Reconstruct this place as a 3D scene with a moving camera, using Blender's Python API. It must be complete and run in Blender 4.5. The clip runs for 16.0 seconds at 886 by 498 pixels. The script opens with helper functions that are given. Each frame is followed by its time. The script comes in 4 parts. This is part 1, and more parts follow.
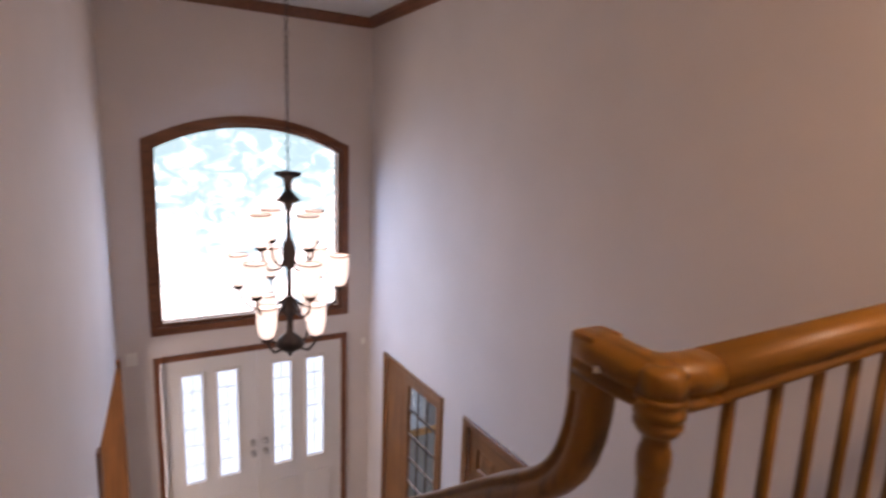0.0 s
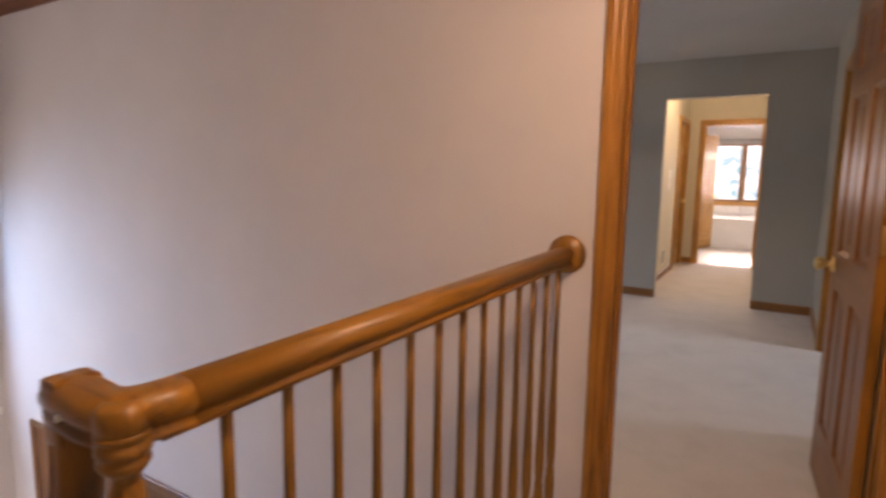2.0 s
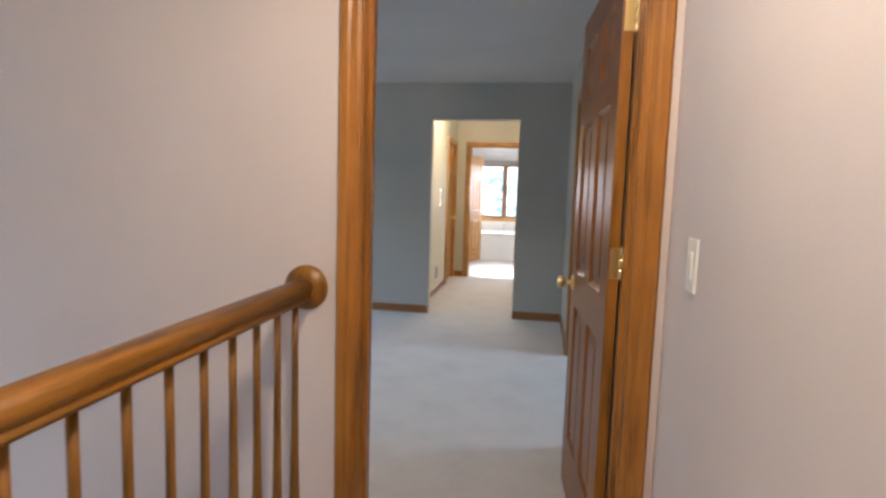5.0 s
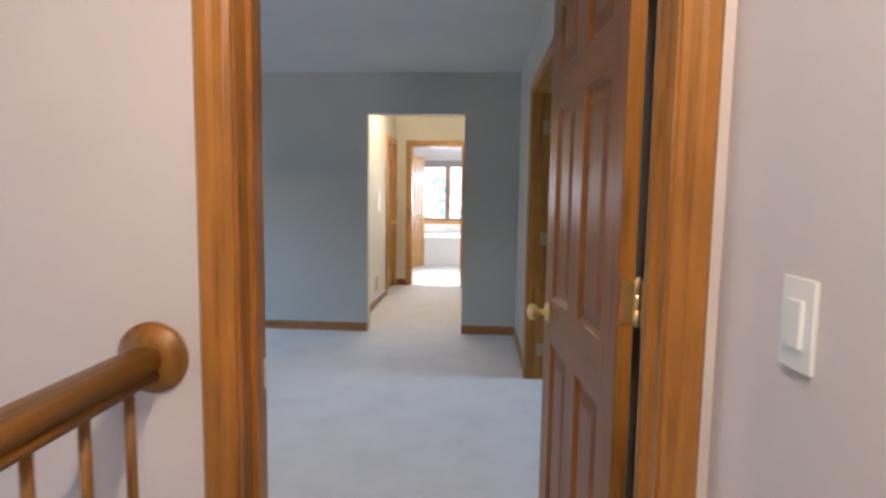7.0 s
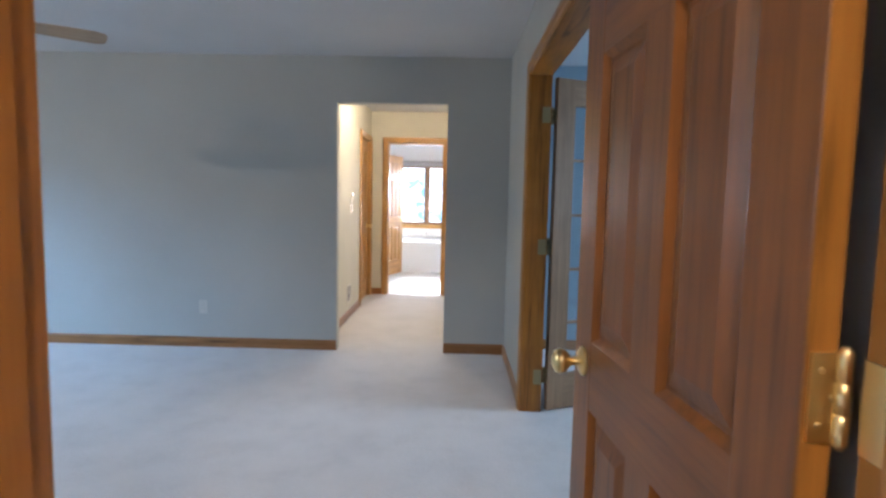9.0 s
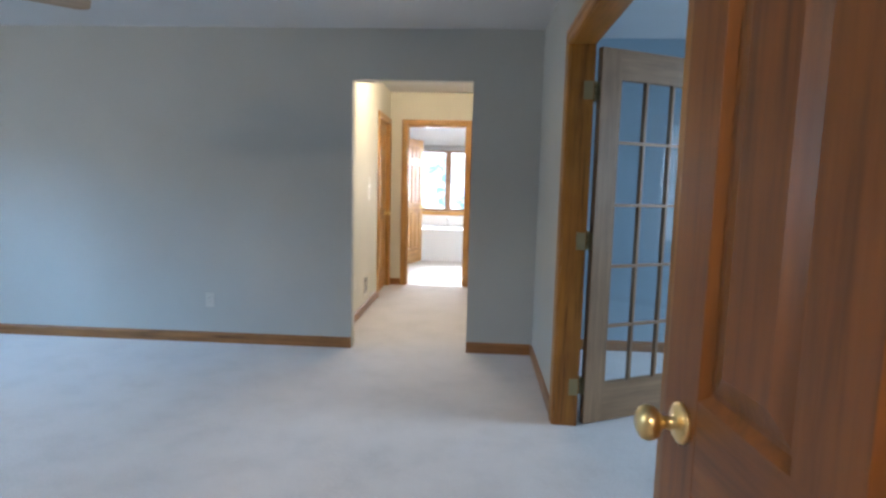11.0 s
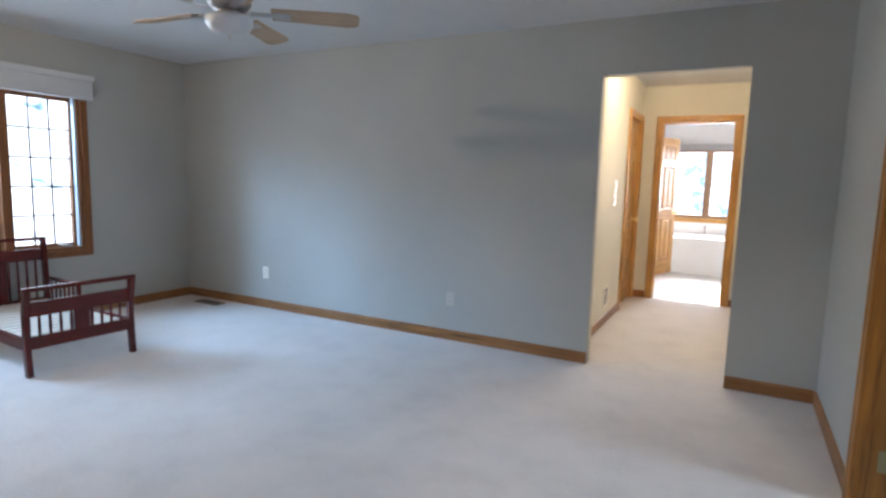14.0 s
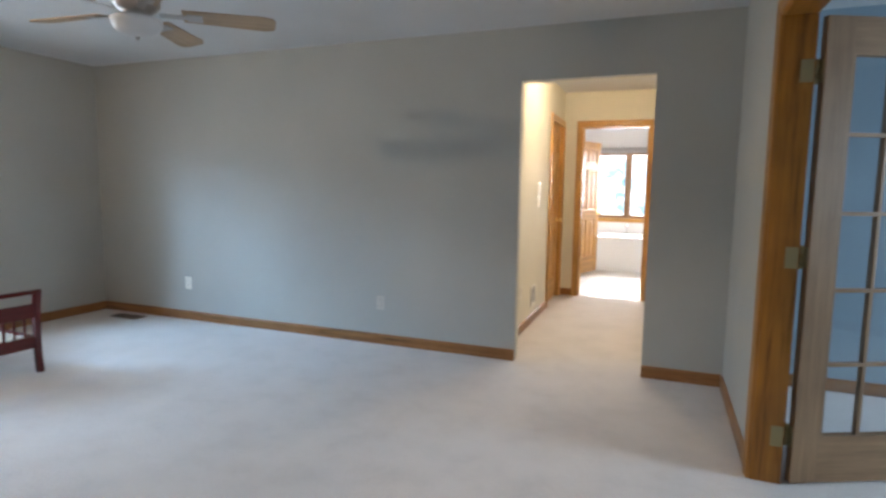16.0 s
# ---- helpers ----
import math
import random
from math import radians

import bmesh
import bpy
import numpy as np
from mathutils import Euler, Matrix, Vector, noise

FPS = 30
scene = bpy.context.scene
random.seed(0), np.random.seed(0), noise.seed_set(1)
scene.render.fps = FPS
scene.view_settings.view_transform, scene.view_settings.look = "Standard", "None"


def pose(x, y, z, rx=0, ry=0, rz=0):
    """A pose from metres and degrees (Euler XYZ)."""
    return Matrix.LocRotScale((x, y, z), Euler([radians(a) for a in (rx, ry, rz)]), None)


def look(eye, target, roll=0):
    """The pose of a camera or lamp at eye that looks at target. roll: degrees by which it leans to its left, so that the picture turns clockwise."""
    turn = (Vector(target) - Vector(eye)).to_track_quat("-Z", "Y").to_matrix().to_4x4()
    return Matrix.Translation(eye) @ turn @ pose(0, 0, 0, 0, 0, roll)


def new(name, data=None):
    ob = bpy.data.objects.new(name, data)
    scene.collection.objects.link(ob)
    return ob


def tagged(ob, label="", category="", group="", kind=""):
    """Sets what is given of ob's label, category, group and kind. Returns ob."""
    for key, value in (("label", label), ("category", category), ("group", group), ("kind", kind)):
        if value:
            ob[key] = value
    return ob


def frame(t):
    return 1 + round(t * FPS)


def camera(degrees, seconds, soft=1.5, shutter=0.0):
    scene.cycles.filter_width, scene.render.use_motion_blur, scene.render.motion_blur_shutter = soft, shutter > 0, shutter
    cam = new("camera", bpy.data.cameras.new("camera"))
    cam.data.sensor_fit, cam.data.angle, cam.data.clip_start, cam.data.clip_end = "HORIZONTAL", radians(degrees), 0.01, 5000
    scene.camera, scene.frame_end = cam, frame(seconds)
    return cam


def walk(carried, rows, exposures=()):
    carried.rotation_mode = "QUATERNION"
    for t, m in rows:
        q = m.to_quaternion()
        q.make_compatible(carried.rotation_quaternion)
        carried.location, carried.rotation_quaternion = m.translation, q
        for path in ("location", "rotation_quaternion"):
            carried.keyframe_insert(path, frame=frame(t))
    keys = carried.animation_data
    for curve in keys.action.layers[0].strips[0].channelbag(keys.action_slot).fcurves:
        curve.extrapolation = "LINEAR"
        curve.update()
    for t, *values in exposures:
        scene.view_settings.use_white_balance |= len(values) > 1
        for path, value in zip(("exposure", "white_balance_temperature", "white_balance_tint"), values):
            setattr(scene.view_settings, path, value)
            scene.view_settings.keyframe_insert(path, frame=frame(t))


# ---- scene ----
cam = camera(76.9, 16.0, 2.7, 0.6)
PATH = [
    (0, (0.241, -2.184, 1.258), (-1.458, -1.189, 0.904), 2.1),
    (0.5, (0.286, -2.120, 1.259), (-1.284, -0.919, 0.952), 2.5),
    (1, (0.344, -2.064, 1.265), (-1.020, -0.626, 0.993), 2.9),
    (1.5, (0.407, -2.011, 1.270), (-0.783, -0.426, 1.001), 1.5),
    (2, (0.474, -1.967, 1.282), (-0.545, -0.266, 1.012), 0.9),
    (2.5, (0.558, -1.943, 1.301), (-0.317, -0.164, 1.034), 1.1),
    (3, (0.557, -1.898, 1.295), (-0.164, -0.050, 1.043), 1.6),
    (3.5, (0.573, -1.791, 1.295), (-0.036, 0.100, 1.061), 1.3),
    (4, (0.588, -1.737, 1.296), (0.066, 0.182, 1.079), 1.3),
    (4.5, (0.576, -1.712, 1.292), (0.148, 0.231, 1.092), 1.3),
    (5, (0.520, -1.623, 1.299), (0.195, 0.340, 1.100), 1.8),
    (7.5, (0.430, -0.847, 1.315), (0.339, 1.142, 1.130), 1.2),
    (8, (0.405, -0.676, 1.289), (0.344, 1.316, 1.116), 1.7),
    (8.5, (0.402, -0.530, 1.288), (0.358, 1.462, 1.118), 1.2),
    (11, (0.355, -0.026, 1.298), (0.242, 1.958, 1.070), 1.4),
    (11.5, (0.361, 0.039, 1.307), (0.146, 2.013, 1.071), 1.3),
    (12, (0.349, 0.106, 1.308), (-0.019, 2.057, 1.067), 1.2),
    (12.5, (0.417, 0.182, 1.298), (-0.189, 2.073, 1.053), 1.5),
    (13, (0.376, 0.182, 1.304), (-0.366, 2.022, 1.051), 1.4),
    (13.5, (0.329, 0.169, 1.299), (-0.523, 1.962, 1.052), 1.5),
    (14, (0.304, 0.198, 1.309), (-0.620, 1.955, 1.066), 1.6),
    (14.5, (0.298, 0.230, 1.316), (-0.645, 1.977, 1.075), 1.4),
    (15, (0.320, 0.201, 1.303), (-0.583, 1.970, 1.071), 1.2),
    (15.5, (0.339, 0.198, 1.305), (-0.481, 2.008, 1.076), 1.0),
    (16, (0.383, 0.193, 1.300), (-0.338, 2.045, 1.080), 0.8),
]
EXPO = [(0.0, -1.0, 8500, 38), (1.0, -1.05, 8500, 37), (2.0, -0.60, 8300, 33), (3.0, -0.34, 7350, 25), (5.0, -0.26, 6350, 16), (8.5, -0.02, 5980, 17), (11.0, -0.04, 6050, 15), (12.5, 0.0, 5950, 12), (14.5, -0.03, 6550, 19), (16.0, -0.06, 6800, 17)]
walk(cam, [(t, look(eye, target, roll)) for t, eye, target, roll in PATH], EXPO)

# ---- world and large lights ----
world = bpy.data.worlds.new("world")
scene.world = world
world.use_nodes = True
wn = world.node_tree
sky = wn.nodes.new("ShaderNodeTexSky")
sky.sky_type, sky.sun_disc = 'NISHITA', False
sky.sun_elevation, sky.sun_rotation = radians(38), radians(200)
wn.links.new(sky.outputs[0], wn.nodes["Background"].inputs[0])
wn.nodes["Background"].inputs[1].default_value = 0.10


def area(name, m, sx, sy, power, color, spread):
    d = bpy.data.lights.new(name, 'AREA')
    d.shape, d.size, d.size_y, d.energy, d.color, d.spread = 'RECTANGLE', sx, sy, power, color, spread
    ob = new(name, d)
    ob.matrix_world = m
    return ob


def bulb(name, x, y, z, power, color, r=0.05):
    d = bpy.data.lights.new(name, 'POINT')
    d.energy, d.color, d.shadow_soft_size = power, color, r
    ob = new(name, d)
    ob.location = (x, y, z)
    return ob


# the sky's light stands outside the windows; added lamps help the foyer's bright garden
area("daylight_bedroom", look((-7.5, 0.75, 2.95), (-3.7, 3.2, 1.0)), 1.8, 1.3, 200, (0.33, 0.64, 1.0), 1.6)
area("daylight_bedroom_sky", look((-5.22, 2.0, 1.65), (-2.2, 2.2, 0.5)), 2.2, 0.9, 52, (0.58, 0.81, 1.0), 2.9)
area("daylight_bath", look((-0.15, 10.98, 1.55), (-0.15, 8.0, 0.2)), 2.1, 1.4, 240, (0.95, 0.98, 1.0), 2.4)
area("daylight_den", look((4.95, 2.80, 1.70), (0.2, 2.2, 0.0)), 1.2, 1.3, 102, (0.56, 0.80, 1.0), 2.4)
# unseen lamp inside the lower front room, added to brighten its glazed door
area("fill_lower_room", look((-5.0, 1.0, -1.4), (0, 1.0, -2.2)), 1.0, 1.0, 110, (0.75, 0.88, 1.0), 2.8)
# lamp added in the side room to lift its dark opening
area("fill_side_room", look((-3.6, -4.10, -1.3), (-4.6, -2.4, -1.6)), 1.3, 1.0, 110, (0.85, 0.95, 1.0), 2.8)
# two added lamps outside the arched window, each aimed at one foyer side wall
area("daylight_foyer", look((-5.25, -1.55, 1.45), (-3.5, 0, -1.1)), 1.2, 1.2, 88, (0.24, 0.53, 1.0), 1.7)
area("daylight_foyer_south", look((-5.25, -0.75, 1.45), (-3.5, -2.3, -0.6)), 1.2, 1.2, 46, (0.24, 0.53, 1.0), 1.7)
area("hall_lamp", look((0.50, -1.10, 2.35), (0.50, -1.1001, 0)), 0.12, 0.12, 20, (1.0, 0.85, 0.66), 3.1)
bulb("hall_bulb", 0.50, -1.10, 2.33, 32, (1.0, 0.85, 0.66), 0.05)
bulb("bedroom_bulb", -3.09, 1.07, 2.385, 47, (1.0, 0.86, 0.64), 0.022)
bulb("corridor_bulb", -0.13, 5.30, 2.36, 44, (1.0, 0.83, 0.58), 0.035)


# ---- materials ----
def material(name, color, rough=0.6, metal=0.0):
    m = bpy.data.materials.new(name)
    m.use_nodes = True
    p = m.node_tree.nodes["Principled BSDF"]
    p.inputs["Base Color"].default_value = (*color, 1)
    p.inputs["Roughness"].default_value = rough
    p.inputs["Metallic"].default_value = metal
    return m, m.node_tree, p


def noise_node(nt, scale, detail=3, stretch=(1, 1, 1), rough=0.5):
    tc = nt.nodes.new("ShaderNodeTexCoord")
    mp = nt.nodes.new("ShaderNodeMapping")
    mp.inputs["Scale"].default_value = stretch
    n = nt.nodes.new("ShaderNodeTexNoise")
    n.inputs["Scale"].default_value = scale
    n.inputs["Detail"].default_value = detail
    n.inputs["Roughness"].default_value = rough
    nt.links.new(tc.outputs["Object"], mp.inputs["Vector"])
    nt.links.new(mp.outputs[0], n.inputs["Vector"])
    return n


def ramp(nt, src, stops):
    r = nt.nodes.new("ShaderNodeValToRGB")
    while len(r.color_ramp.elements) < len(stops):
        r.color_ramp.elements.new(0.5)
    for e, (pos, c) in zip(r.color_ramp.elements, stops):
        e.position, e.color = pos, (*c, 1)
    nt.links.new(src, r.inputs[0])
    return r


def bump(nt, p, src, strength, dist):
    b = nt.nodes.new("ShaderNodeBump")
    b.inputs["Strength"].default_value = strength
    b.inputs["Distance"].default_value = dist
    nt.links.new(src, b.inputs["Height"])
    nt.links.new(b.outputs[0], p.inputs["Normal"])


def mul(c, k):
    return tuple(min(1, a * k) for a in c)


def paint(name, color, rough=0.75, tex=0.25, grain=90):
    m, nt, p = material(name, color, rough)
    big = noise_node(nt, 1.3, 4)
    r = ramp(nt, big.outputs[0], [(0.3, mul(color, 0.95)), (0.7, mul(color, 1.04))])
    nt.links.new(r.outputs[0], p.inputs["Base Color"])
    fine = noise_node(nt, grain, 3)
    bump(nt, p, fine.outputs[0], tex, 0.004)
    return m


def wood(name, color, axis, rough=0.34, dark=0.33, knots=False, coat=0.06):
    m, nt, p = material(name, color, rough)
    st = [14, 14, 14]
    st["xyz".index(axis)] = 0.9
    g = noise_node(nt, 2.2, 6, st, 0.62)
    r = ramp(nt, g.outputs[0], [(0.30, mul(color, dark)), (0.47, mul(color, 0.85)), (0.60, color), (0.78, mul(color, 1.25))])
    fine_st = [160, 160, 160]
    fine_st["xyz".index(axis)] = 3
    f = noise_node(nt, 1.0, 2, fine_st)
    blot = noise_node(nt, 3.5, 3)
    mix = nt.nodes.new("ShaderNodeMix")
    mix.data_type, mix.blend_type = 'RGBA', 'MULTIPLY'
    mix.inputs[0].default_value = 0.55
    rb = ramp(nt, blot.outputs[0], [(0.25, (0.55, 0.50, 0.45)), (0.6, (1, 1, 1))])
    kn_st = [9, 9, 9]
    kn_st["xyz".index(axis)] = 3
    kn = noise_node(nt, 1.0, 1, kn_st)
    rk = ramp(nt, kn.outputs[0], [(0.72, (1, 1, 1)), (0.80, (0.30, 0.22, 0.16))])
    mk = nt.nodes.new("ShaderNodeMix")
    mk.data_type, mk.blend_type = 'RGBA', 'MULTIPLY'
    mk.inputs[0].default_value = 0.9 if knots else 0.0
    nt.links.new(r.outputs[0], mk.inputs[6])
    nt.links.new(rk.outputs[0], mk.inputs[7])
    nt.links.new(mk.outputs[2], mix.inputs[6])
    nt.links.new(rb.outputs[0], mix.inputs[7])
    nt.links.new(mix.outputs[2], p.inputs["Base Color"])
    bump(nt, p, f.outputs[0], 0.12, 0.002)
    p.inputs["Coat Weight"].default_value = coat
    p.inputs["Specular IOR Level"].default_value = 0.35
    p.inputs["Coat Roughness"].default_value = 0.24
    return m


def carpet_mat(name, color):
    m, nt, p = material(name, color, 0.97)
    big = noise_node(nt, 3.5, 6, rough=0.65)
    r = ramp(nt, big.outputs[0], [(0.30, mul(color, 0.90)), (0.5, color), (0.70, mul(color, 1.05))])
    fine = noise_node(nt, 170, 3)
    r2 = ramp(nt, fine.outputs[0], [(0.3, (0.72, 0.70, 0.68)), (0.7, (1, 1, 1))])
    mix = nt.nodes.new("ShaderNodeMix")
    mix.data_type, mix.blend_type = 'RGBA', 'MULTIPLY'
    mix.inputs[0].default_value = 0.6
    nt.links.new(r.outputs[0], mix.inputs[6])
    nt.links.new(r2.outputs[0], mix.inputs[7])
    nt.links.new(mix.outputs[2], p.inputs["Base Color"])
    mid = noise_node(nt, 45, 4)
    bump(nt, p, mid.outputs[0], 0.35, 0.006)
    p.inputs["Sheen Weight"].default_value = 0.25
    return m


def glow(name, color, strength):
    m, nt, p = material(name, color, 0.4)
    p.inputs["Emission Color"].default_value = (*color, 1)
    p.inputs["Emission Strength"].default_value = strength
    return m


def glass_mat(name, tint=(1, 1, 1), rough=0.0):
    m = bpy.data.materials.new(name)
    m.use_nodes = True
    nt = m.node_tree
    nt.nodes.remove(nt.nodes["Principled BSDF"])
    tr = nt.nodes.new("ShaderNodeBsdfTransparent")
    tr.inputs[0].default_value = (*tint, 1)
    gl = nt.nodes.new("ShaderNodeBsdfGlossy")
    gl.inputs["Roughness"].default_value = rough
    lw = nt.nodes.new("ShaderNodeLayerWeight")
    lw.inputs[0].default_value = 0.5
    steep = nt.nodes.new("ShaderNodeMath")
    steep.operation = 'POWER'
    steep.inputs[1].default_value = 5.0
    fr = nt.nodes.new("ShaderNodeMath")
    fr.operation = 'MULTIPLY_ADD'
    fr.inputs[1].default_value, fr.inputs[2].default_value = 0.90, 0.04
    mx = nt.nodes.new("ShaderNodeMixShader")
    nt.links.new(lw.outputs["Facing"], steep.inputs[0])
    nt.links.new(steep.outputs[0], fr.inputs[0])
    nt.links.new(fr.outputs[0], mx.inputs[0])
    nt.links.new(tr.outputs[0], mx.inputs[1])
    nt.links.new(gl.outputs[0], mx.inputs[2])
    nt.links.new(mx.outputs[0], nt.nodes["Material Output"].inputs[0])
    return m


def obscured(name):
    m = bpy.data.materials.new(name)
    m.use_nodes = True
    nt = m.node_tree
    nt.nodes.remove(nt.nodes["Principled BSDF"])
    tr = nt.nodes.new("ShaderNodeBsdfTransparent")
    tl = nt.nodes.new("ShaderNodeBsdfTranslucent")
    tl.inputs[0].default_value = (0.50, 0.62, 0.72, 1)
    mx = nt.nodes.new("ShaderNodeMixShader")
    mx.inputs[0].default_value = 0.85
    n = noise_node(nt, 30, 3)
    bp = nt.nodes.new("ShaderNodeBump")
    bp.inputs["Strength"].default_value = 0.4
    nt.links.new(n.outputs[0], bp.inputs["Height"])
    nt.links.new(bp.outputs[0], tl.inputs["Normal"])
    nt.links.new(tr.outputs[0], mx.inputs[1])
    nt.links.new(tl.outputs[0], mx.inputs[2])
    nt.links.new(mx.outputs[0], nt.nodes["Material Output"].inputs[0])
    return m


def outdoors(name, strength, cover, fine=0.9, tall=0.0, dim=1.0):
    m = bpy.data.materials.new(name)
    m.use_nodes = True
    nt = m.node_tree
    nt.nodes.remove(nt.nodes["Principled BSDF"])
    em = nt.nodes.new("ShaderNodeEmission")
    n = noise_node(nt, fine, 8, (1, 1.3, 1), 0.68)
    n.inputs["Distortion"].default_value = 0.9
    tc = nt.nodes.new("ShaderNodeTexCoord")
    sep = nt.nodes.new("ShaderNodeSeparateXYZ")
    nt.links.new(tc.outputs["Object"], sep.inputs[0])
    high = nt.nodes.new("ShaderNodeMath")
    high.operation = 'MULTIPLY_ADD'
    high.inputs[1].default_value = -tall
    nt.links.new(sep.outputs[1], high.inputs[0])
    nt.links.new(n.outputs[0], high.inputs[2])
    r = ramp(nt, high.outputs[0], [(cover - 0.06, mul((0.09, 0.18, 0.22), dim)), (cover + 0.03, mul((0.17, 0.32, 0.42), dim)), (cover + 0.12, (0.80, 0.90, 1.0)), (1, (0.84, 0.93, 1.0))])
    nt.links.new(r.outputs[0], em.inputs[0])
    em.inputs[1].default_value = strength
    nt.links.new(em.outputs[0], nt.nodes["Material Output"].inputs[0])
    return m


HALL = paint("hall_paint", (0.66, 0.58, 0.53), 0.75, 0.05, 60)
GREY = paint("grey_green_paint", (0.415, 0.415, 0.385))
CREAM = paint("cream_paint", (0.66, 0.63, 0.52))
WHITE = paint("white_paint", (0.80, 0.79, 0.77), 0.6)
BLUEWALL = paint("pale_blue_paint", (0.27, 0.36, 0.42))
CEIL = paint("ceiling_paint", (0.66, 0.66, 0.66), 0.9, 0.6, 40)
CARPET = carpet_mat("cream_carpet", (0.64, 0.60, 0.575))
TILE = paint("pale_tile", (0.70, 0.68, 0.64), 0.4)
OAK = (0.39, 0.158, 0.027)
OAK_X, OAK_Y, OAK_Z = (wood("oak_trim_" + a, OAK, a, knots=True) for a in "xyz")
DARK = (0.25, 0.084, 0.012)
DOOR_Z, DOOR_X = wood("cherry_door_z", DARK, "z", 0.36, 0.50, coat=0.08), wood("cherry_door_x", DARK, "x", 0.36, 0.50, coat=0.08)
CHERRY_Y, CHERRY_Z, CHERRY_X = (wood("cherry_trim_" + a, (0.21, 0.072, 0.032), a, 0.35, 0.5) for a in "yzx")
RAIL = (0.28, 0.115, 0.012)
HONEY_X, HONEY_Y, HONEY_Z = (wood("honey_oak_" + a, (0.60, 0.32, 0.10), a, 0.35, 0.6) for a in "xyz")
RAIL_Y, RAIL_Z, RAIL_X = (wood("oak_rail_" + a, RAIL, a, 0.42, 0.30, True, 0.10) for a in "yzx")
BASE_X, BASE_Y = (wood("oak_base_" + a, (0.33, 0.145, 0.050), a, 0.4) for a in "xy")
PALE_Z, PALE_X = (wood("pale_birch_" + a, (0.315, 0.188, 0.105), a, 0.4, 0.65) for a in "zx")
MAHOG_X, MAHOG_Y, MAHOG_Z = (wood("mahogany_" + a, (0.105, 0.014, 0.012), a, 0.20, 0.6) for a in "xyz")
MAPLE = wood("maple_blade", (0.50, 0.35, 0.22), "x", 0.45, 0.8)
BRASS = material("polished_brass", (0.86, 0.66, 0.31), 0.30, 1)[0]
NICKEL = material("brushed_nickel", (0.45, 0.42, 0.40), 0.35, 1)[0]
COPPER = material("copper_rim", (0.30, 0.13, 0.09), 0.5, 0.3)[0]
LEAD = material("pale_lead_came", (0.62, 0.64, 0.66), 0.5, 0.2)[0]
BLIND = paint("grey_blind", (0.36, 0.34, 0.32), 0.6, 0.1)
AGED = material("dull_brass", (0.36, 0.30, 0.16), 0.45, 0.8)[0]
BROWN_Z, BROWN_X = (wood("brown_oak_" + a, (0.26, 0.095, 0.028), a, 0.4, 0.5) for a in "zx")
SLATWOOD = paint("pale_slat_wood", (0.62, 0.56, 0.48), 0.5, 0.1)
VINYL = material("grey_vinyl", (0.40, 0.43, 0.46), 0.5)[0]
BRONZE = material("dark_bronze", (0.06, 0.045, 0.04), 0.45, 0.8)[0]
TANPLATE = material("wall_coloured_plastic", (0.51, 0.495, 0.44), 0.5)[0]
PLASTIC = material("ivory_plastic", (0.80, 0.77, 0.69), 0.4)[0]
SLOT = material("black_slot", (0.02, 0.02, 0.02), 0.6)[0]
VENTMETAL = material("brown_register_metal", (0.10, 0.075, 0.055), 0.45, 0.3)[0]
SHADE = paint("shade_fabric", (0.62, 0.62, 0.62), 0.9)
DOORWHITE = paint("door_white", (0.70, 0.66, 0.62), 0.45, 0.05)
GLASS = glass_mat("clear_glass")
FROST = glow("frosted_glass", (1.0, 0.97, 0.93), 2.2)
OBSCURE = obscured("obscured_glass")
BOWL = material("white_glass_bowl", (0.55, 0.55, 0.56), 0.3)[0]
TUB = material("white_acrylic", (0.82, 0.82, 0.80), 0.25)[0]
OUT_FRONT = outdoors("outside_front", 8.5, 0.47, 3.6, 0.10, 1.3)
OUT_SIDE = outdoors("outside_side", 3.2, 0.34, 2.0)
OUT_BACK = outdoors("outside_back", 2.9, 0.40, 2.4, 0.0, 1.5)


# ---- mesh helpers ----
def box(bm, x0, x1, y0, y1, z0, z1):
    v = [bm.verts.new(p) for p in ((x0, y0, z0), (x1, y0, z0), (x1, y1, z0), (x0, y1, z0), (x0, y0, z1), (x1, y0, z1), (x1, y1, z1), (x0, y1, z1))]
    for f in ((3, 2, 1, 0), (4, 5, 6, 7), (0, 1, 5, 4), (1, 2, 6, 5), (2, 3, 7, 6), (3, 0, 4, 7)):
        bm.faces.new([v[i] for i in f])
    return bm


def boxes(*list_of_boxes, soft=0.0):
    bm = bmesh.new()
    for b in list_of_boxes:
        box(bm, *b)
    if soft:
        bmesh.ops.bevel(bm, geom=bm.edges[:], offset=soft, segments=2, affect='EDGES', profile=0.6)
    return bm


def lathe(profile, n=20, cx=0, cy=0, axis="z", caps=True):
    """A turned solid from (radius, height) pairs."""
    bm = bmesh.new()
    rings = []
    for r, z in profile:
        ring = []
        for i in range(n):
            a = 2 * math.pi * i / n
            p = (r * math.cos(a), r * math.sin(a), z)
            if axis == "y":
                p = (p[0], p[2], p[1])
            if axis == "x":
                p = (p[2], p[0], p[1])
            ring.append(bm.verts.new((p[0] + cx, p[1] + cy, p[2])))
        rings.append(ring)
    for a, b in zip(rings, rings[1:]):
        for i in range(n):
            f = bm.faces.new((a[i], a[(i + 1) % n], b[(i + 1) % n], b[i]))
            f.smooth = True
    if caps:
        bm.faces.new(rings[0][::-1])
        bm.faces.new(rings[-1])
    bmesh.ops.recalc_face_normals(bm, faces=bm.faces[:])
    return bm


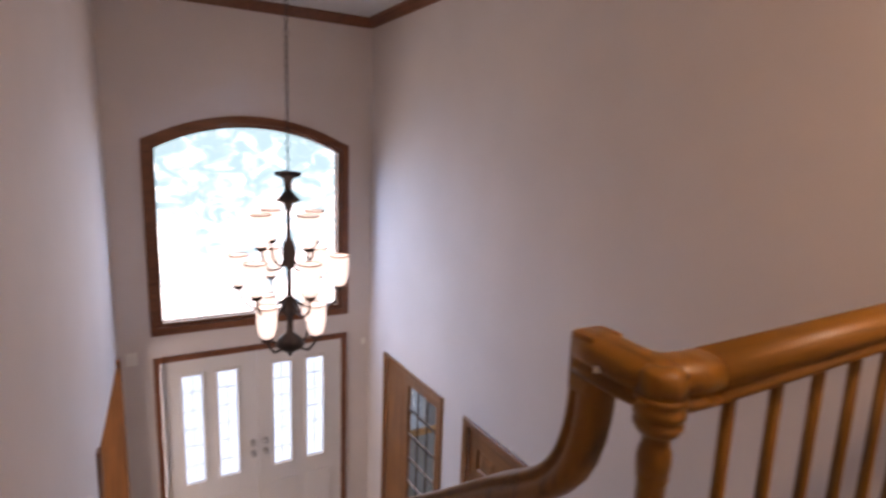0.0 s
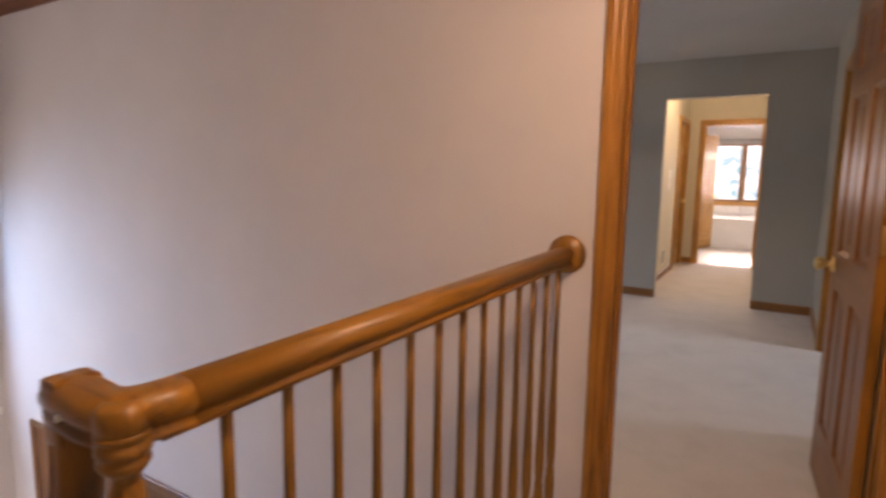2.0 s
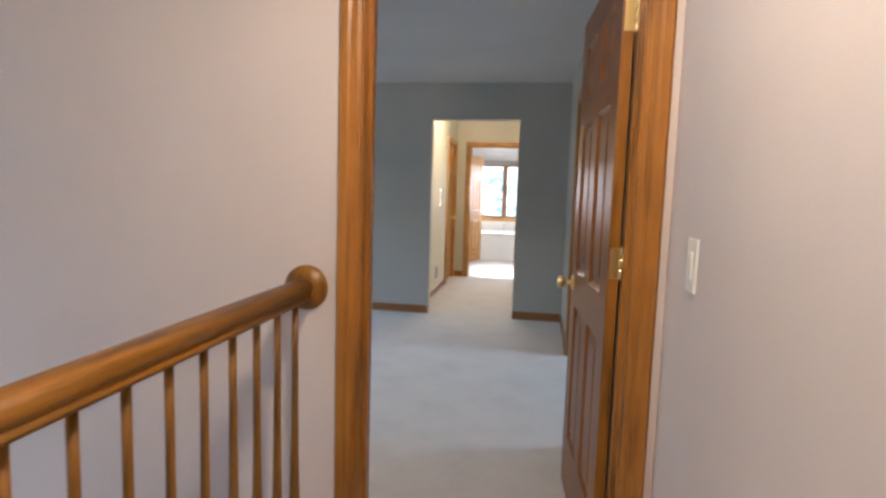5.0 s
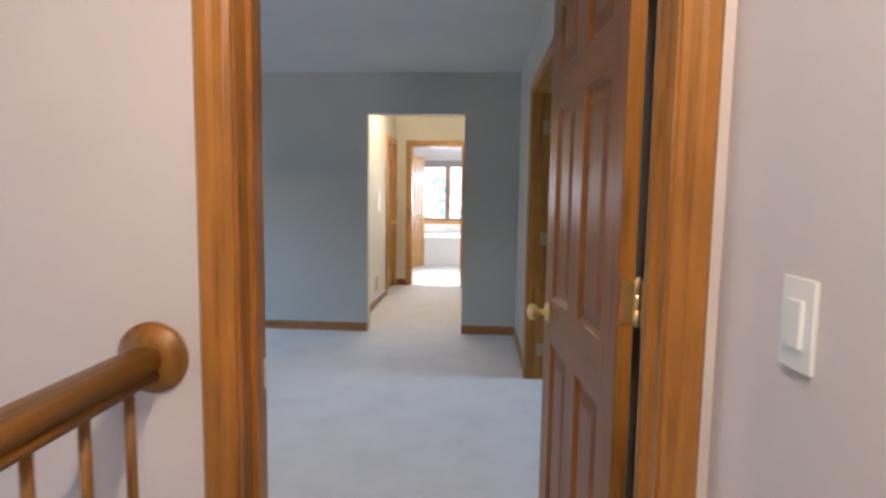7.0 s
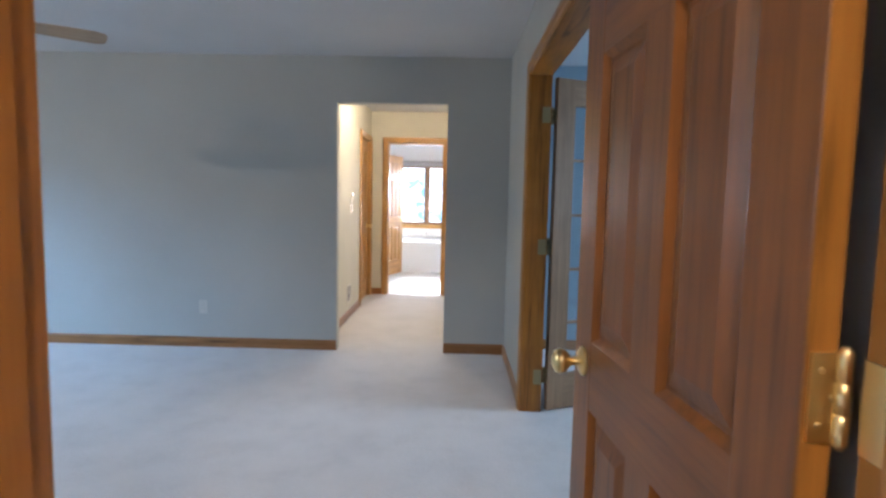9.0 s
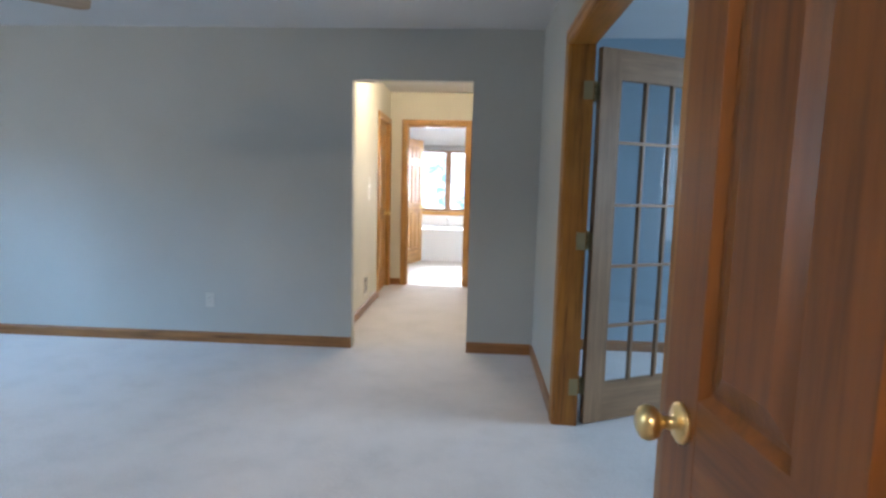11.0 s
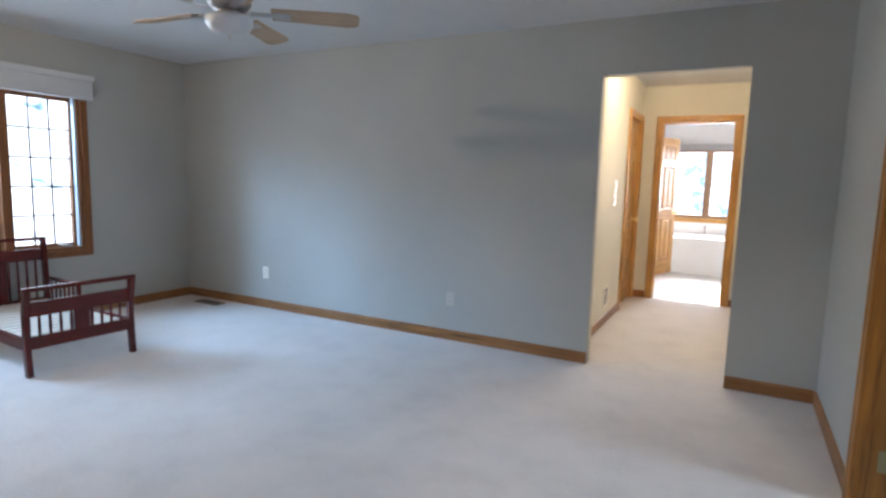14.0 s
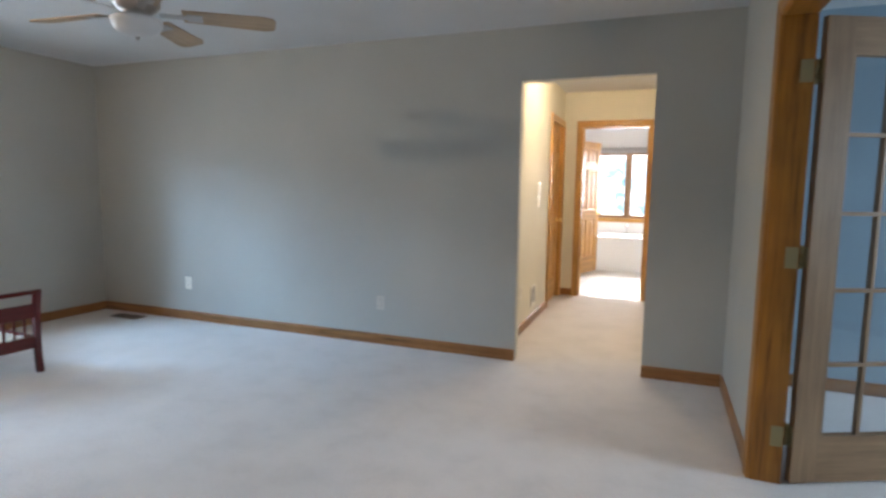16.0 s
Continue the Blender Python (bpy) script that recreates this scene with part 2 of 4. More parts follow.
def sweep(path, section, up=(0, 0, 1), smooth=True):
    """A section of (side, height) pairs carried along a path."""
    bm = bmesh.new()
    path = [Vector(p) for p in path]
    rings = []
    for i, p in enumerate(path):
        d = (path[min(i + 1, len(path) - 1)] - path[max(i - 1, 0)]).normalized()
        side = d.cross(Vector(up))
        if side.length < 1e-4:
            side = Vector((1, 0, 0))
        side.normalize()
        top = side.cross(d).normalized()
        rings.append([bm.verts.new(p + side * s + top * h) for s, h in section])
    n = len(section)
    for a, b in zip(rings, rings[1:]):
        for i in range(n):
            f = bm.faces.new((a[i], a[(i + 1) % n], b[(i + 1) % n], b[i]))
            f.smooth = smooth
    bm.faces.new(rings[0][::-1])
    bm.faces.new(rings[-1])
    bmesh.ops.recalc_face_normals(bm, faces=bm.faces[:])
    return bm


def tube_section(r, n=8):
    return [(r * math.cos(2 * math.pi * i / n), r * math.sin(2 * math.pi * i / n)) for i in range(n)]


def part(name, bm, mat, parent=None, label=""):
    me = bpy.data.meshes.new(name)
    bm.normal_update()
    bm.to_mesh(me)
    bm.free()
    me.materials.append(mat)
    ob = new(name, me)
    if parent is not None:
        ob.parent = parent
    if label:
        ob["label"] = label
    return ob


def structure(name, bm, mat, label, category):
    return tagged(part(name, bm, mat), label, category, kind="structure")


def thing(name, label, category, m=None, group=""):
    ob = new(name)
    if m is not None:
        ob.matrix_basis = m
    return tagged(ob, label, category, group)


def wall_boxes(a0, a1, z0, z1, holes):
    """Rectangles (a0, a1, z0, z1) of a wall round its holes (a0, a1, z0, z1)."""
    out, cuts = [], sorted({a0, a1, *(h[0] for h in holes), *(h[1] for h in holes)})
    for l, r in zip(cuts, cuts[1:]):
        z = z0
        for h in sorted((h for h in holes if h[0] <= l and h[1] >= r), key=lambda h: h[2]):
            if h[2] > z:
                out.append((l, r, z, h[2]))
            z = h[3]
        if z < z1:
            out.append((l, r, z, z1))
    return out


def wall_mesh(u0, u1, z0, z1, holes, place):
    """One closed mesh for a wall with openings; place(u, side, z) gives the corner on either face."""
    us = sorted({u0, u1, *(min(max(v, u0), u1) for h in holes for v in h[:2])})
    zs = sorted({z0, z1, *(min(max(v, z0), z1) for h in holes for v in h[2:])})
    def full(i, k):
        if not (0 <= i < len(us) - 1 and 0 <= k < len(zs) - 1):
            return False
        u, z = (us[i] + us[i + 1]) / 2, (zs[k] + zs[k + 1]) / 2
        return not any(h[0] < u < h[1] and h[2] < z < h[3] for h in holes)
    bm, made = bmesh.new(), {}
    def v(i, s, k):
        if (i, s, k) not in made:
            made[i, s, k] = bm.verts.new(place(us[i], s, zs[k]))
        return made[i, s, k]
    for i in range(len(us) - 1):
        for k in range(len(zs) - 1):
            if full(i, k):
                bm.faces.new((v(i, 0, k), v(i + 1, 0, k), v(i + 1, 0, k + 1), v(i, 0, k + 1)))
                bm.faces.new((v(i, 1, k), v(i, 1, k + 1), v(i + 1, 1, k + 1), v(i + 1, 1, k)))
                for (di, dk, p, q) in ((-1, 0, (i, k), (i, k + 1)), (1, 0, (i + 1, k), (i + 1, k + 1)), (0, -1, (i, k), (i + 1, k)), (0, 1, (i, k + 1), (i + 1, k + 1))):
                    if not full(i + di, k + dk):
                        bm.faces.new((v(p[0], 0, p[1]), v(q[0], 0, q[1]), v(q[0], 1, q[1]), v(p[0], 1, p[1])))
    bmesh.ops.recalc_face_normals(bm, faces=bm.faces[:])
    return bm


def wall_along_x(name, y0, y1, x0, x1, z0, z1, holes, mat, label):
    return structure(name, wall_mesh(x0, x1, z0, z1, holes, lambda u, s, z: (u, y1 if s else y0, z)), mat, label, "wall")


def wall_along_y(name, x0, x1, y0, y1, z0, z1, holes, mat, label):
    return structure(name, wall_mesh(y0, y1, z0, z1, holes, lambda u, s, z: (x1 if s else x0, u, z)), mat, label, "wall")


# ---- the large structure ----
H = 2.44
LOW = -2.80
# the wall between hall and bedroom: hall face on y = 0, bedroom face on y = 0.12
wall_along_x("wall_bedroom_south", 0.06, 0.12, -4.93, 0.82, 0, H, [(-0.02, 0.805, -1, 2.055)], GREY, "grey-green painted bedroom wall round the doorway")
wall_along_x("wall_hall_north", 0.0, 0.06, -4.97, 0.885, LOW, H, [(-0.02, 0.805, 0, 2.055), (-4.50, -3.44, LOW, -0.78), (-3.01, -2.21, LOW, -0.80)], HALL, "warm beige painted wall of hall and foyer")
wall_along_y("wall_hall_east", 0.885, 1.0, -3.6, 0.06, 0, H, [], HALL, "warm beige painted hall wall with a light switch")
wall_along_x("wall_hall_south", -3.66, -3.6, -0.41, 1.0, 0, H, [], HALL, "warm beige painted hall end wall")
wall_along_y("wall_hall_west", -0.41, -0.35, -3.6, -2.64, 0, H, [], HALL, "warm beige painted hall side wall")


structure("wall_foyer_south", wall_mesh(-5.0, -0.35, LOW, H, [(-4.78, -3.35, LOW, -0.60)], lambda u, s, z: (u, -2.27 - 0.066 * (u + 5) - 0.1 * s, z)), HALL, "warm beige painted foyer wall with a cased opening below", "wall")
structure("floor_hall", boxes((-0.24, 0.95, -3.6, 0.0, -0.06, 0)), CARPET, "cream carpeted upstairs hall floor", "floor")
structure("floor_foyer", boxes((-5.1, 0.95, -2.8, 0.0, LOW - 0.1, LOW)), TILE, "pale foyer floor at the foot of the stairs", "floor")
structure("balcony_fascia", boxes((-0.27, -0.24, -1.68, 0.0, -0.32, 0.012)), RAIL_Y, "oak trim along the balcony edge", "trim")
structure("wall_under_hall", boxes((-0.20, -0.12, -2.7, 0.0, LOW, -0.06)), HALL, "beige wall under the upstairs hall", "wall")
structure("ceiling_hall", boxes((-5.1, 1.0, -3.7, 0.06, H, H + 0.1)), CEIL, "white textured hall and foyer ceiling", "ceiling")

# bedroom
wall_along_x("wall_bedroom_north", 4.23, 4.29, -4.93, 0.82, 0, H, [(-0.60, 0.31, -1, 2.068)], GREY, "grey-green painted bedroom wall with an opening to a passage")
WIN_Y0, WIN_Y1, WIN_Z0, WIN_Z1 = 0.80, 3.15, 0.60, 1.965
wall_along_y("wall_bedroom_west", -5.07, -4.93, 0.06, 4.35, 0, H, [(WIN_Y0, WIN_Y1, WIN_Z0, WIN_Z1)], GREY, "grey-green painted bedroom wall with a wide window")
FR0, FR1 = 1.275, 2.97
wall_along_y("wall_bedroom_east", 0.82, 0.88, 0.06, 4.29, 0, H, [(FR0, FR1, -1, 2.05)], GREY, "grey-green painted bedroom wall with a double doorway")
structure("floor_bedroom", boxes((-4.99, 0.88, 0.06, 4.29, -0.06, 0), (-0.02, 0.805, 0.0, 0.06, -0.06, 0)), CARPET, "cream carpeted bedroom floor", "floor")
structure("ceiling_bedroom", boxes((-5.07, 0.88, 0.06, 4.29, H, H + 0.1)), CEIL, "white textured bedroom ceiling", "ceiling")

# passage behind the bedroom
wall_along_x("wall_passage_south", 4.29, 4.35, -0.81, 0.50, 0, H, [(-0.60, 0.31, -1, 2.068)], CREAM, "cream painted back of the bedroom wall")
wall_along_y("wall_passage_west", -0.81, -0.75, 4.35, 7.14, 0, H, [(6.27, 6.99, -1, 2.04)], CREAM, "cream painted passage wall")
wall_along_y("wall_passage_east", 0.44, 0.50, 4.35, 7.14, 0, H, [], CREAM, "cream painted passage wall")
wall_along_x("wall_passage_north", 7.08, 7.14, -0.75, 0.44, 0, H, [(-0.53, 0.215, -1, 2.04)], CREAM, "cream painted passage wall with a bathroom doorway")
structure("floor_passage", boxes((-0.81, 0.50, 4.29, 7.11, -0.06, 0)), CARPET, "cream carpeted passage floor", "floor")
structure("ceiling_passage", boxes((-0.81, 0.50, 4.29, 7.14, H, H + 0.1)), CEIL, "white passage ceiling", "ceiling")
structure("wall_closet", boxes((-1.6, -1.55, 6.1, 7.14, 0, H), (-1.55, -0.81, 6.05, 6.10, 0, H)), CREAM, "cream painted closet walls behind a door", "wall")

# bathroom
wall_along_x("wall_bath_south", 7.14, 7.20, -1.9, 1.6, 0, H, [(-0.53, 0.215, -1, 2.04)], WHITE, "white painted bathroom wall")
BW0, BW1, BWZ0, BWZ1 = -1.08, 0.72, 0.80, 1.95
wall_along_x("wall_bath_north", 10.5, 10.6, -1.9, 1.6, 0, H, [(BW0, BW1, BWZ0, BWZ1)], WHITE, "white painted bathroom wall with a window")
wall_along_y("wall_bath_west", -1.96, -1.9, 7.14, 10.6, 0, H, [], WHITE, "white painted bathroom wall")
wall_along_y("wall_bath_east", 1.6, 1.66, 7.14, 10.6, 0, H, [], WHITE, "white painted bathroom wall")
structure("floor_bath", boxes((-1.96, 1.66, 7.11, 10.6, -0.06, -0.004)), TILE, "pale bathroom floor", "floor")
structure("ceiling_bath", boxes((-1.96, 1.66, 7.14, 10.6, H, H + 0.1)), CEIL, "white bathroom ceiling", "ceiling")

# den behind the glazed doors
wall_along_y("wall_den_west", 0.88, 0.94, 0.30, 4.51, 0, H, [(FR0, FR1, -1, 2.05)], BLUEWALL, "pale blue painted wall round the double doorway")
wall_along_x("wall_den_north", 4.45, 4.51, 0.94, 4.4, 0, H, [], BLUEWALL, "pale blue painted den wall")
wall_along_x("wall_den_south", 0.24, 0.30, 0.88, 4.4, 0, H, [], BLUEWALL, "pale blue painted den wall")
wall_along_y("wall_den_east", 4.40, 4.46, 0.24, 4.51, 0, H, [(2.0, 3.8, 0.7, 2.05)], BLUEWALL, "pale blue painted den wall with a window")
structure("floor_den", boxes((0.88, 4.46, 0.24, 4.51, -0.06, -0.002)), CARPET, "cream carpeted den floor", "floor")
structure("ceiling_den", boxes((0.88, 4.46, 0.24, 4.51, H, H + 0.1)), CEIL, "white den ceiling", "ceiling")
# room beyond the lower openings
structure("wall_lower_north", boxes((-5.1, 0.9, 1.9, 1.96, LOW, -0.1), (-5.1, -5.04, 0.06, 1.9, LOW, -0.1), (0.84, 0.9, 0.06, 1.9, LOW, -0.1)), BLUEWALL, "pale walls of the lower front room", "wall")
structure("ceiling_lower", boxes((-5.1, 0.9, 0.06, 1.96, -0.1, -0.06)), CEIL, "ceiling of the lower front room", "ceiling")
structure("floor_lower", boxes((-5.1, 0.9, 0.0, 1.96, LOW - 0.1, LOW)), TILE, "floor of the lower front room", "floor")
structure("wall_lower_south", boxes((-5.1, -0.3, -4.2, -4.14, LOW, -0.1), (-5.1, -5.04, -4.14, -2.4, LOW, -0.1), (-0.36, -0.3, -4.14, -2.7, LOW, -0.1)), WHITE, "walls of the lower side room", "wall")
structure("ceiling_lower_side", boxes((-5.1, -0.3, -4.2, -2.62, -0.1, -0.06)), CEIL, "ceiling of the lower side room", "ceiling")
structure("floor_lower_side", boxes((-5.1, -0.3, -4.2, -2.8, LOW - 0.1, LOW)), TILE, "floor of the lower side room", "floor")
structure("ground", boxes((-70, 60, -60, 70, LOW - 0.4, LOW - 0.3)), material("ground_grass", (0.06, 0.09, 0.04), 0.95)[0], "green lawn round the house", "ground")

# front wall with the arched window and the double doors
FX = -4.97
AY0, AY1, ASZ, APEX, ASILL = -1.95, -0.30, 1.20, 1.41, -0.36


def arch(y, top=APEX, spring=ASZ, y0=AY0, y1=AY1):
    half, rise = (y1 - y0) / 2, top - spring
    rad = (half * half + rise * rise) / (2 * rise)
    d = y - (y0 + y1) / 2
    return top - rad + math.sqrt(max(rad * rad - d * d, 0))


def front_wall():
    bm = bmesh.new()
    x0, x1 = FX - 0.13, FX
    DY0, DY1, DT = -1.96, -0.30, -0.68
    for l, r, b, t in wall_boxes(-2.75, 0.06, LOW, ASZ, [(AY0, AY1, ASILL, ASZ), (DY0, DY1, LOW, DT)]):
        box(bm, x0, x1, l, r, b, t)
    box(bm, x0, x1, -2.75, AY0, ASZ, H)
    box(bm, x0, x1, AY1, 0.06, ASZ, H)
    n = 24
    for i in range(n):
        ya, yb = (AY0 + (AY1 - AY0) * k / n for k in (i, i + 1))
        za, zb = arch(ya), arch(yb)
        v = [bm.verts.new(p) for p in ((x0, ya, za), (x1, ya, za), (x1, yb, zb), (x0, yb, zb), (x0, ya, H), (x1, ya, H), (x1, yb, H), (x0, yb, H))]
        for f in ((3, 2, 1, 0), (4, 5, 6, 7), (0, 1, 5, 4), (1, 2, 6, 5), (2, 3, 7, 6), (3, 0, 4, 7)):
            bm.faces.new([v[k] for k in f])
    return structure("wall_front", bm, HALL, "warm beige painted foyer front wall with an arched window", "wall")


front_wall()

# ---- doors, windows, trim ----
CAS = [(0, 0), (0.010, 0), (0.016, 0.012), (0.016, 0.030), (0.020, 0.040), (0.020, 0.060), (0.012, 0.068), (0, 0.068)]


def casing(name, face, u0, u1, z0, z1, along, out, mats, label, w=0.068):
    """Trim round an opening u0..u1 below z1, on the plane 'face', that stands out by the sign 'out': two legs and a head."""
    ob = thing(name, label, "door casing")
    ob["kind"] = "structure"
    prof = [(t * out, s * w / 0.068) for t, s in CAS]
    def leg(s0, sgn):
        bm = bmesh.new()
        rings = []
        for z, mitre in ((z0, 0), (z1, 1)):
            ring = []
            for t, s in prof:
                u, v, zz = s0 + sgn * s, face + t, z + mitre * s
                ring.append(bm.verts.new((u, v, zz) if along == "x" else (v, u, zz)))
            rings.append(ring)
        close(bm, rings)
        return bm
    def head():
        bm = bmesh.new()
        rings = []
        for s0, sgn in ((u0, -1), (u1, 1)):
            ring = []
            for t, s in prof:
                u, v, zz = s0 + sgn * s, face + t, z1 + s
                ring.append(bm.verts.new((u, v, zz) if along == "x" else (v, u, zz)))
            rings.append(ring)
        close(bm, rings)
        return bm
    part("casing_leg", leg(u0, -1), mats[0], ob)
    part("casing_leg", leg(u1, 1), mats[0], ob)
    part("casing_head", head(), mats[1], ob)
    return ob


def close(bm, rings):
    n = len(rings[0])
    for a, b in zip(rings, rings[1:]):
        for i in range(n):
            bm.faces.new((a[i], a[(i + 1) % n], b[(i + 1) % n], b[i]))
    bm.faces.new(rings[0][::-1])
    bm.faces.new(rings[-1])
    bmesh.ops.recalc_face_normals(bm, faces=bm.faces[:])


def jamb(name, along, u0, u1, v0, v1, z0, z1, mats, label, stop=0.0):
    """The lining of an opening: two sides, a head and the stop against which the door closes."""
    ob = thing(name, label, "door frame")
    ob["kind"] = "structure"
    def b(a0, a1, c0, c1, d0, d1):
        return (a0, a1, c0, c1, d0, d1) if along == "x" else (c0, c1, a0, a1, d0, d1)
    e = 0.003
    part("jamb_side", boxes(b(u0 - 0.018, u0, v0 - e, v1 + e, z0, z1)), mats[0], ob)
    part("jamb_side", boxes(b(u1, u1 + 0.018, v0 - e, v1 + e, z0, z1)), mats[0], ob)
    part("jamb_head", boxes(b(u0, u1, v0 - e, v1 + e, z1, z1 + 0.018)), mats[1], ob)
    if stop:
        s0, s1 = stop, stop + 0.035
        part("door_stop", boxes(b(u0, u0 + 0.012, s0, s1, z0, z1)), mats[0], ob)
        part("door_stop", boxes(b(u1 - 0.012, u1, s0, s1, z0, z1)), mats[0], ob)
        part("door_stop", boxes(b(u0 + 0.012, u1 - 0.012, s0, s1, z1 - 0.012, z1)), mats[1], ob)
    return ob


def raised_panel(w, h, t):
    """A panel with sloping margins on both faces, centred on the origin in x and y, standing on z = 0."""
    bm = bmesh.new()
    for sgn in (-1, 1):
        loops = []
        for inset, depth in ((0, 0.0), (0.014, -0.013), (0.022, -0.013), (0.055, -0.003)):
            y = sgn * (t / 2 + depth)
            loops.append([bm.verts.new((x, y, z)) for x, z in ((-w / 2 + inset, inset), (w / 2 - inset, inset), (w / 2 - inset, h - inset), (-w / 2 + inset, h - inset))])
        for a, b in zip(loops, loops[1:]):
            for i in range(4):
                bm.faces.new((a[i], a[(i + 1) % 4], b[(i + 1) % 4], b[i]))
        bm.faces.new(loops[-1])
    bmesh.ops.recalc_face_normals(bm, faces=bm.faces[:])
    return bm


def knob_set(parent, x, z, t, mat):
    for sgn in (-1, 1):
        prof = [(0.001, 0), (0.033, 0), (0.033, 0.004), (0.026, 0.009), (0.011, 0.012), (0.010, 0.030), (0.018, 0.036), (0.026, 0.044), (0.0285, 0.054), (0.025, 0.064), (0.014, 0.070), (0.001, 0.071)]
        k = part("door_knob", lathe([(r, sgn * (t / 2 + d)) for r, d in prof], 24, axis="y"), mat, parent, "round polished brass knob")
        k.location = (x, 0, z)
    part("latch_plate", boxes((x + 0.0605, x + 0.063, -0.0125, 0.0125, z - 0.028, z + 0.028)), mat, parent)


def hinge(parent, z, t, mat, side=1):
    p = part("hinge", lathe([(0.004, -0.053), (0.006, -0.049), (0.0078, -0.046), (0.0078, -0.017), (0.0058, -0.016), (0.0078, -0.015), (0.0078, 0.015), (0.0058, 0.016), (0.0078, 0.017), (0.0078, 0.046), (0.006, 0.049), (0.004, 0.053)], 12), mat, parent, "butt hinge with three knuckles")
    y = side * (t / 2 + 0.004)
    p.location = (-0.006, y, z)
    lo, hi = sorted((0.0, -side * t * 0.95))
    part("hinge_leaf", boxes((0.0015, 0.0044, lo, hi, -0.046, 0.046)), mat, p)
    for s in (-0.028, 0.0, 0.028):
        part("screw", lathe([(0.001, -0.0004), (0.0035, -0.0004), (0.0035, 0.0014), (0.001, 0.0015)], 8, axis="x"), mat, p).location = (0.0015, (lo + hi) / 2 + (0.006 if s else -0.006), s)


def six_panel_door(name, w, h, m, mats, label, knob=True, hinges=1):
    """A leaf with its hinge edge on the local z axis, along +x."""
    t = 0.035
    ob = thing(name, label, "door", m)
    st, mu = 0.112, 0.105
    rows = [(0.245, 0.835), (0.985, 1.600), (1.705, h - 0.118)]
    part("stile", boxes((0, st, -t / 2, t / 2, 0.008, h), soft=0.002), mats[0], ob)
    part("stile", boxes((w - st, w, -t / 2, t / 2, 0.008, h), soft=0.002), mats[0], ob)
    part("edge_band", boxes((-0.0015, 0, -t / 2 + 0.001, t / 2 - 0.001, 0.010, h - 0.002)), OAK_Z, ob, "lighter oak edge of the door leaf")
    zs = [0.008] + [z for r in rows for z in r] + [h]
    for a, b in zip(zs[::2], zs[1::2]):
        part("rail", boxes((st, w - st, -t / 2 + 0.0005, t / 2 - 0.0005, a, b)), mats[1], ob)
    pw = (w - 2 * st - mu) / 2
    for a, b in rows:
        part("mullion", boxes((w / 2 - mu / 2, w / 2 + mu / 2, -t / 2 + 0.0005, t / 2 - 0.0005, a, b)), mats[0], ob)
        for cx in (st + pw / 2, w - st - pw / 2):
            part("panel", raised_panel(pw, b - a, t - 0.001), mats[0], ob).location = (cx, 0, a)
    if knob:
        knob_set(ob, w - 0.063, 0.93, t, BRASS)
    if hinges:
        for z in (0.22, 1.10, 1.84):
            hinge(ob, z, t, BRASS, hinges)
    return ob


# bedroom door, swung into the room
jamb("door_frame_bedroom", "x", 0.0, 0.787, 0.0, 0.12, 0, 2.04, (OAK_Z, OAK_X), "golden oak door lining with a stop", 0.045)
casing("door_casing_hall_side", 0.0, -0.006, 0.793, 0, 2.046, "x", -1, (OAK_Z, OAK_X), "knotty golden oak casing round the bedroom door", 0.068)
casing("door_casing_bedroom_side", 0.12, -0.006, 0.793, 0, 2.046, "x", 1, (OAK_Z, OAK_X), "golden oak casing on the bedroom side", 0.026)
six_panel_door("bedroom_door", 0.765, 2.03, Matrix.Translation((0.761, 0.150, 0)) @ pose(0, 0, 0, 0, 0, 94.2), (DOOR_Z, DOOR_X), "open cherry-brown six-panel wooden bedroom door with brass knob", True, -1)
for z in (0.22, 1.10, 1.84):
    part("hinge_plate", boxes((0.7845, 0.7868, 0.082, 0.122, z - 0.046, z + 0.046)), BRASS, bpy.data.objects["door_frame_bedroom"], "brass hinge plate")
sp = tagged(part("strike_plate", boxes((0.0005, 0.003, 0.085, 0.115, 0.90, 0.965)), BRASS), "small brass strike plate on the oak door lining", "strike plate")
# passage closet door and bathroom doorway
jamb("door_frame_closet", "y", 6.275, 6.985, -0.81, -0.75, 0, 2.03, (HONEY_Z, HONEY_Y), "oak lining of the closet doorway")
casing("door_casing_closet", -0.75, 6.27, 6.99, 0, 2.035, "y", 1, (HONEY_Z, HONEY_Y), "oak casing round the closet door")
six_panel_door("closet_door", 0.70, 2.02, Matrix.Translation((-0.80, 6.28, 0)) @ pose(0, 0, 0, 0, 0, 90), (HONEY_Z, HONEY_X), "closed oak closet door in the passage", True, 0)
jamb("door_frame_bath", "x", -0.525, 0.21, 7.08, 7.20, 0, 2.03, (HONEY_Z, HONEY_X), "oak lining of the bathroom doorway", 7.13)
casing("door_casing_bath", 7.08, -0.53, 0.215, 0, 2.035, "x", -1, (HONEY_Z, HONEY_X), "oak casing round the bathroom doorway")
six_panel_door("bath_door", 0.72, 2.02, Matrix.Translation((-0.80, 8.72, 0)) @ pose(0, 0, 0, 0, 0, 71), (HONEY_Z, HONEY_X), "open light oak door standing inside the bathroom", True, 0)

# glazed double doors to the den
jamb("door_frame_den", "y", FR0 + 0.018, FR1 - 0.018, 0.82, 0.94, 0, 2.03, (OAK_Z, OAK_Y), "oak lining of the double doorway")
casing("door_casing_den", 0.82, FR0 + 0.012, FR1 - 0.012, 0, 2.036, "y", -1, (OAK_Z, OAK_Y), "golden oak casing round the double doorway", 0.08)

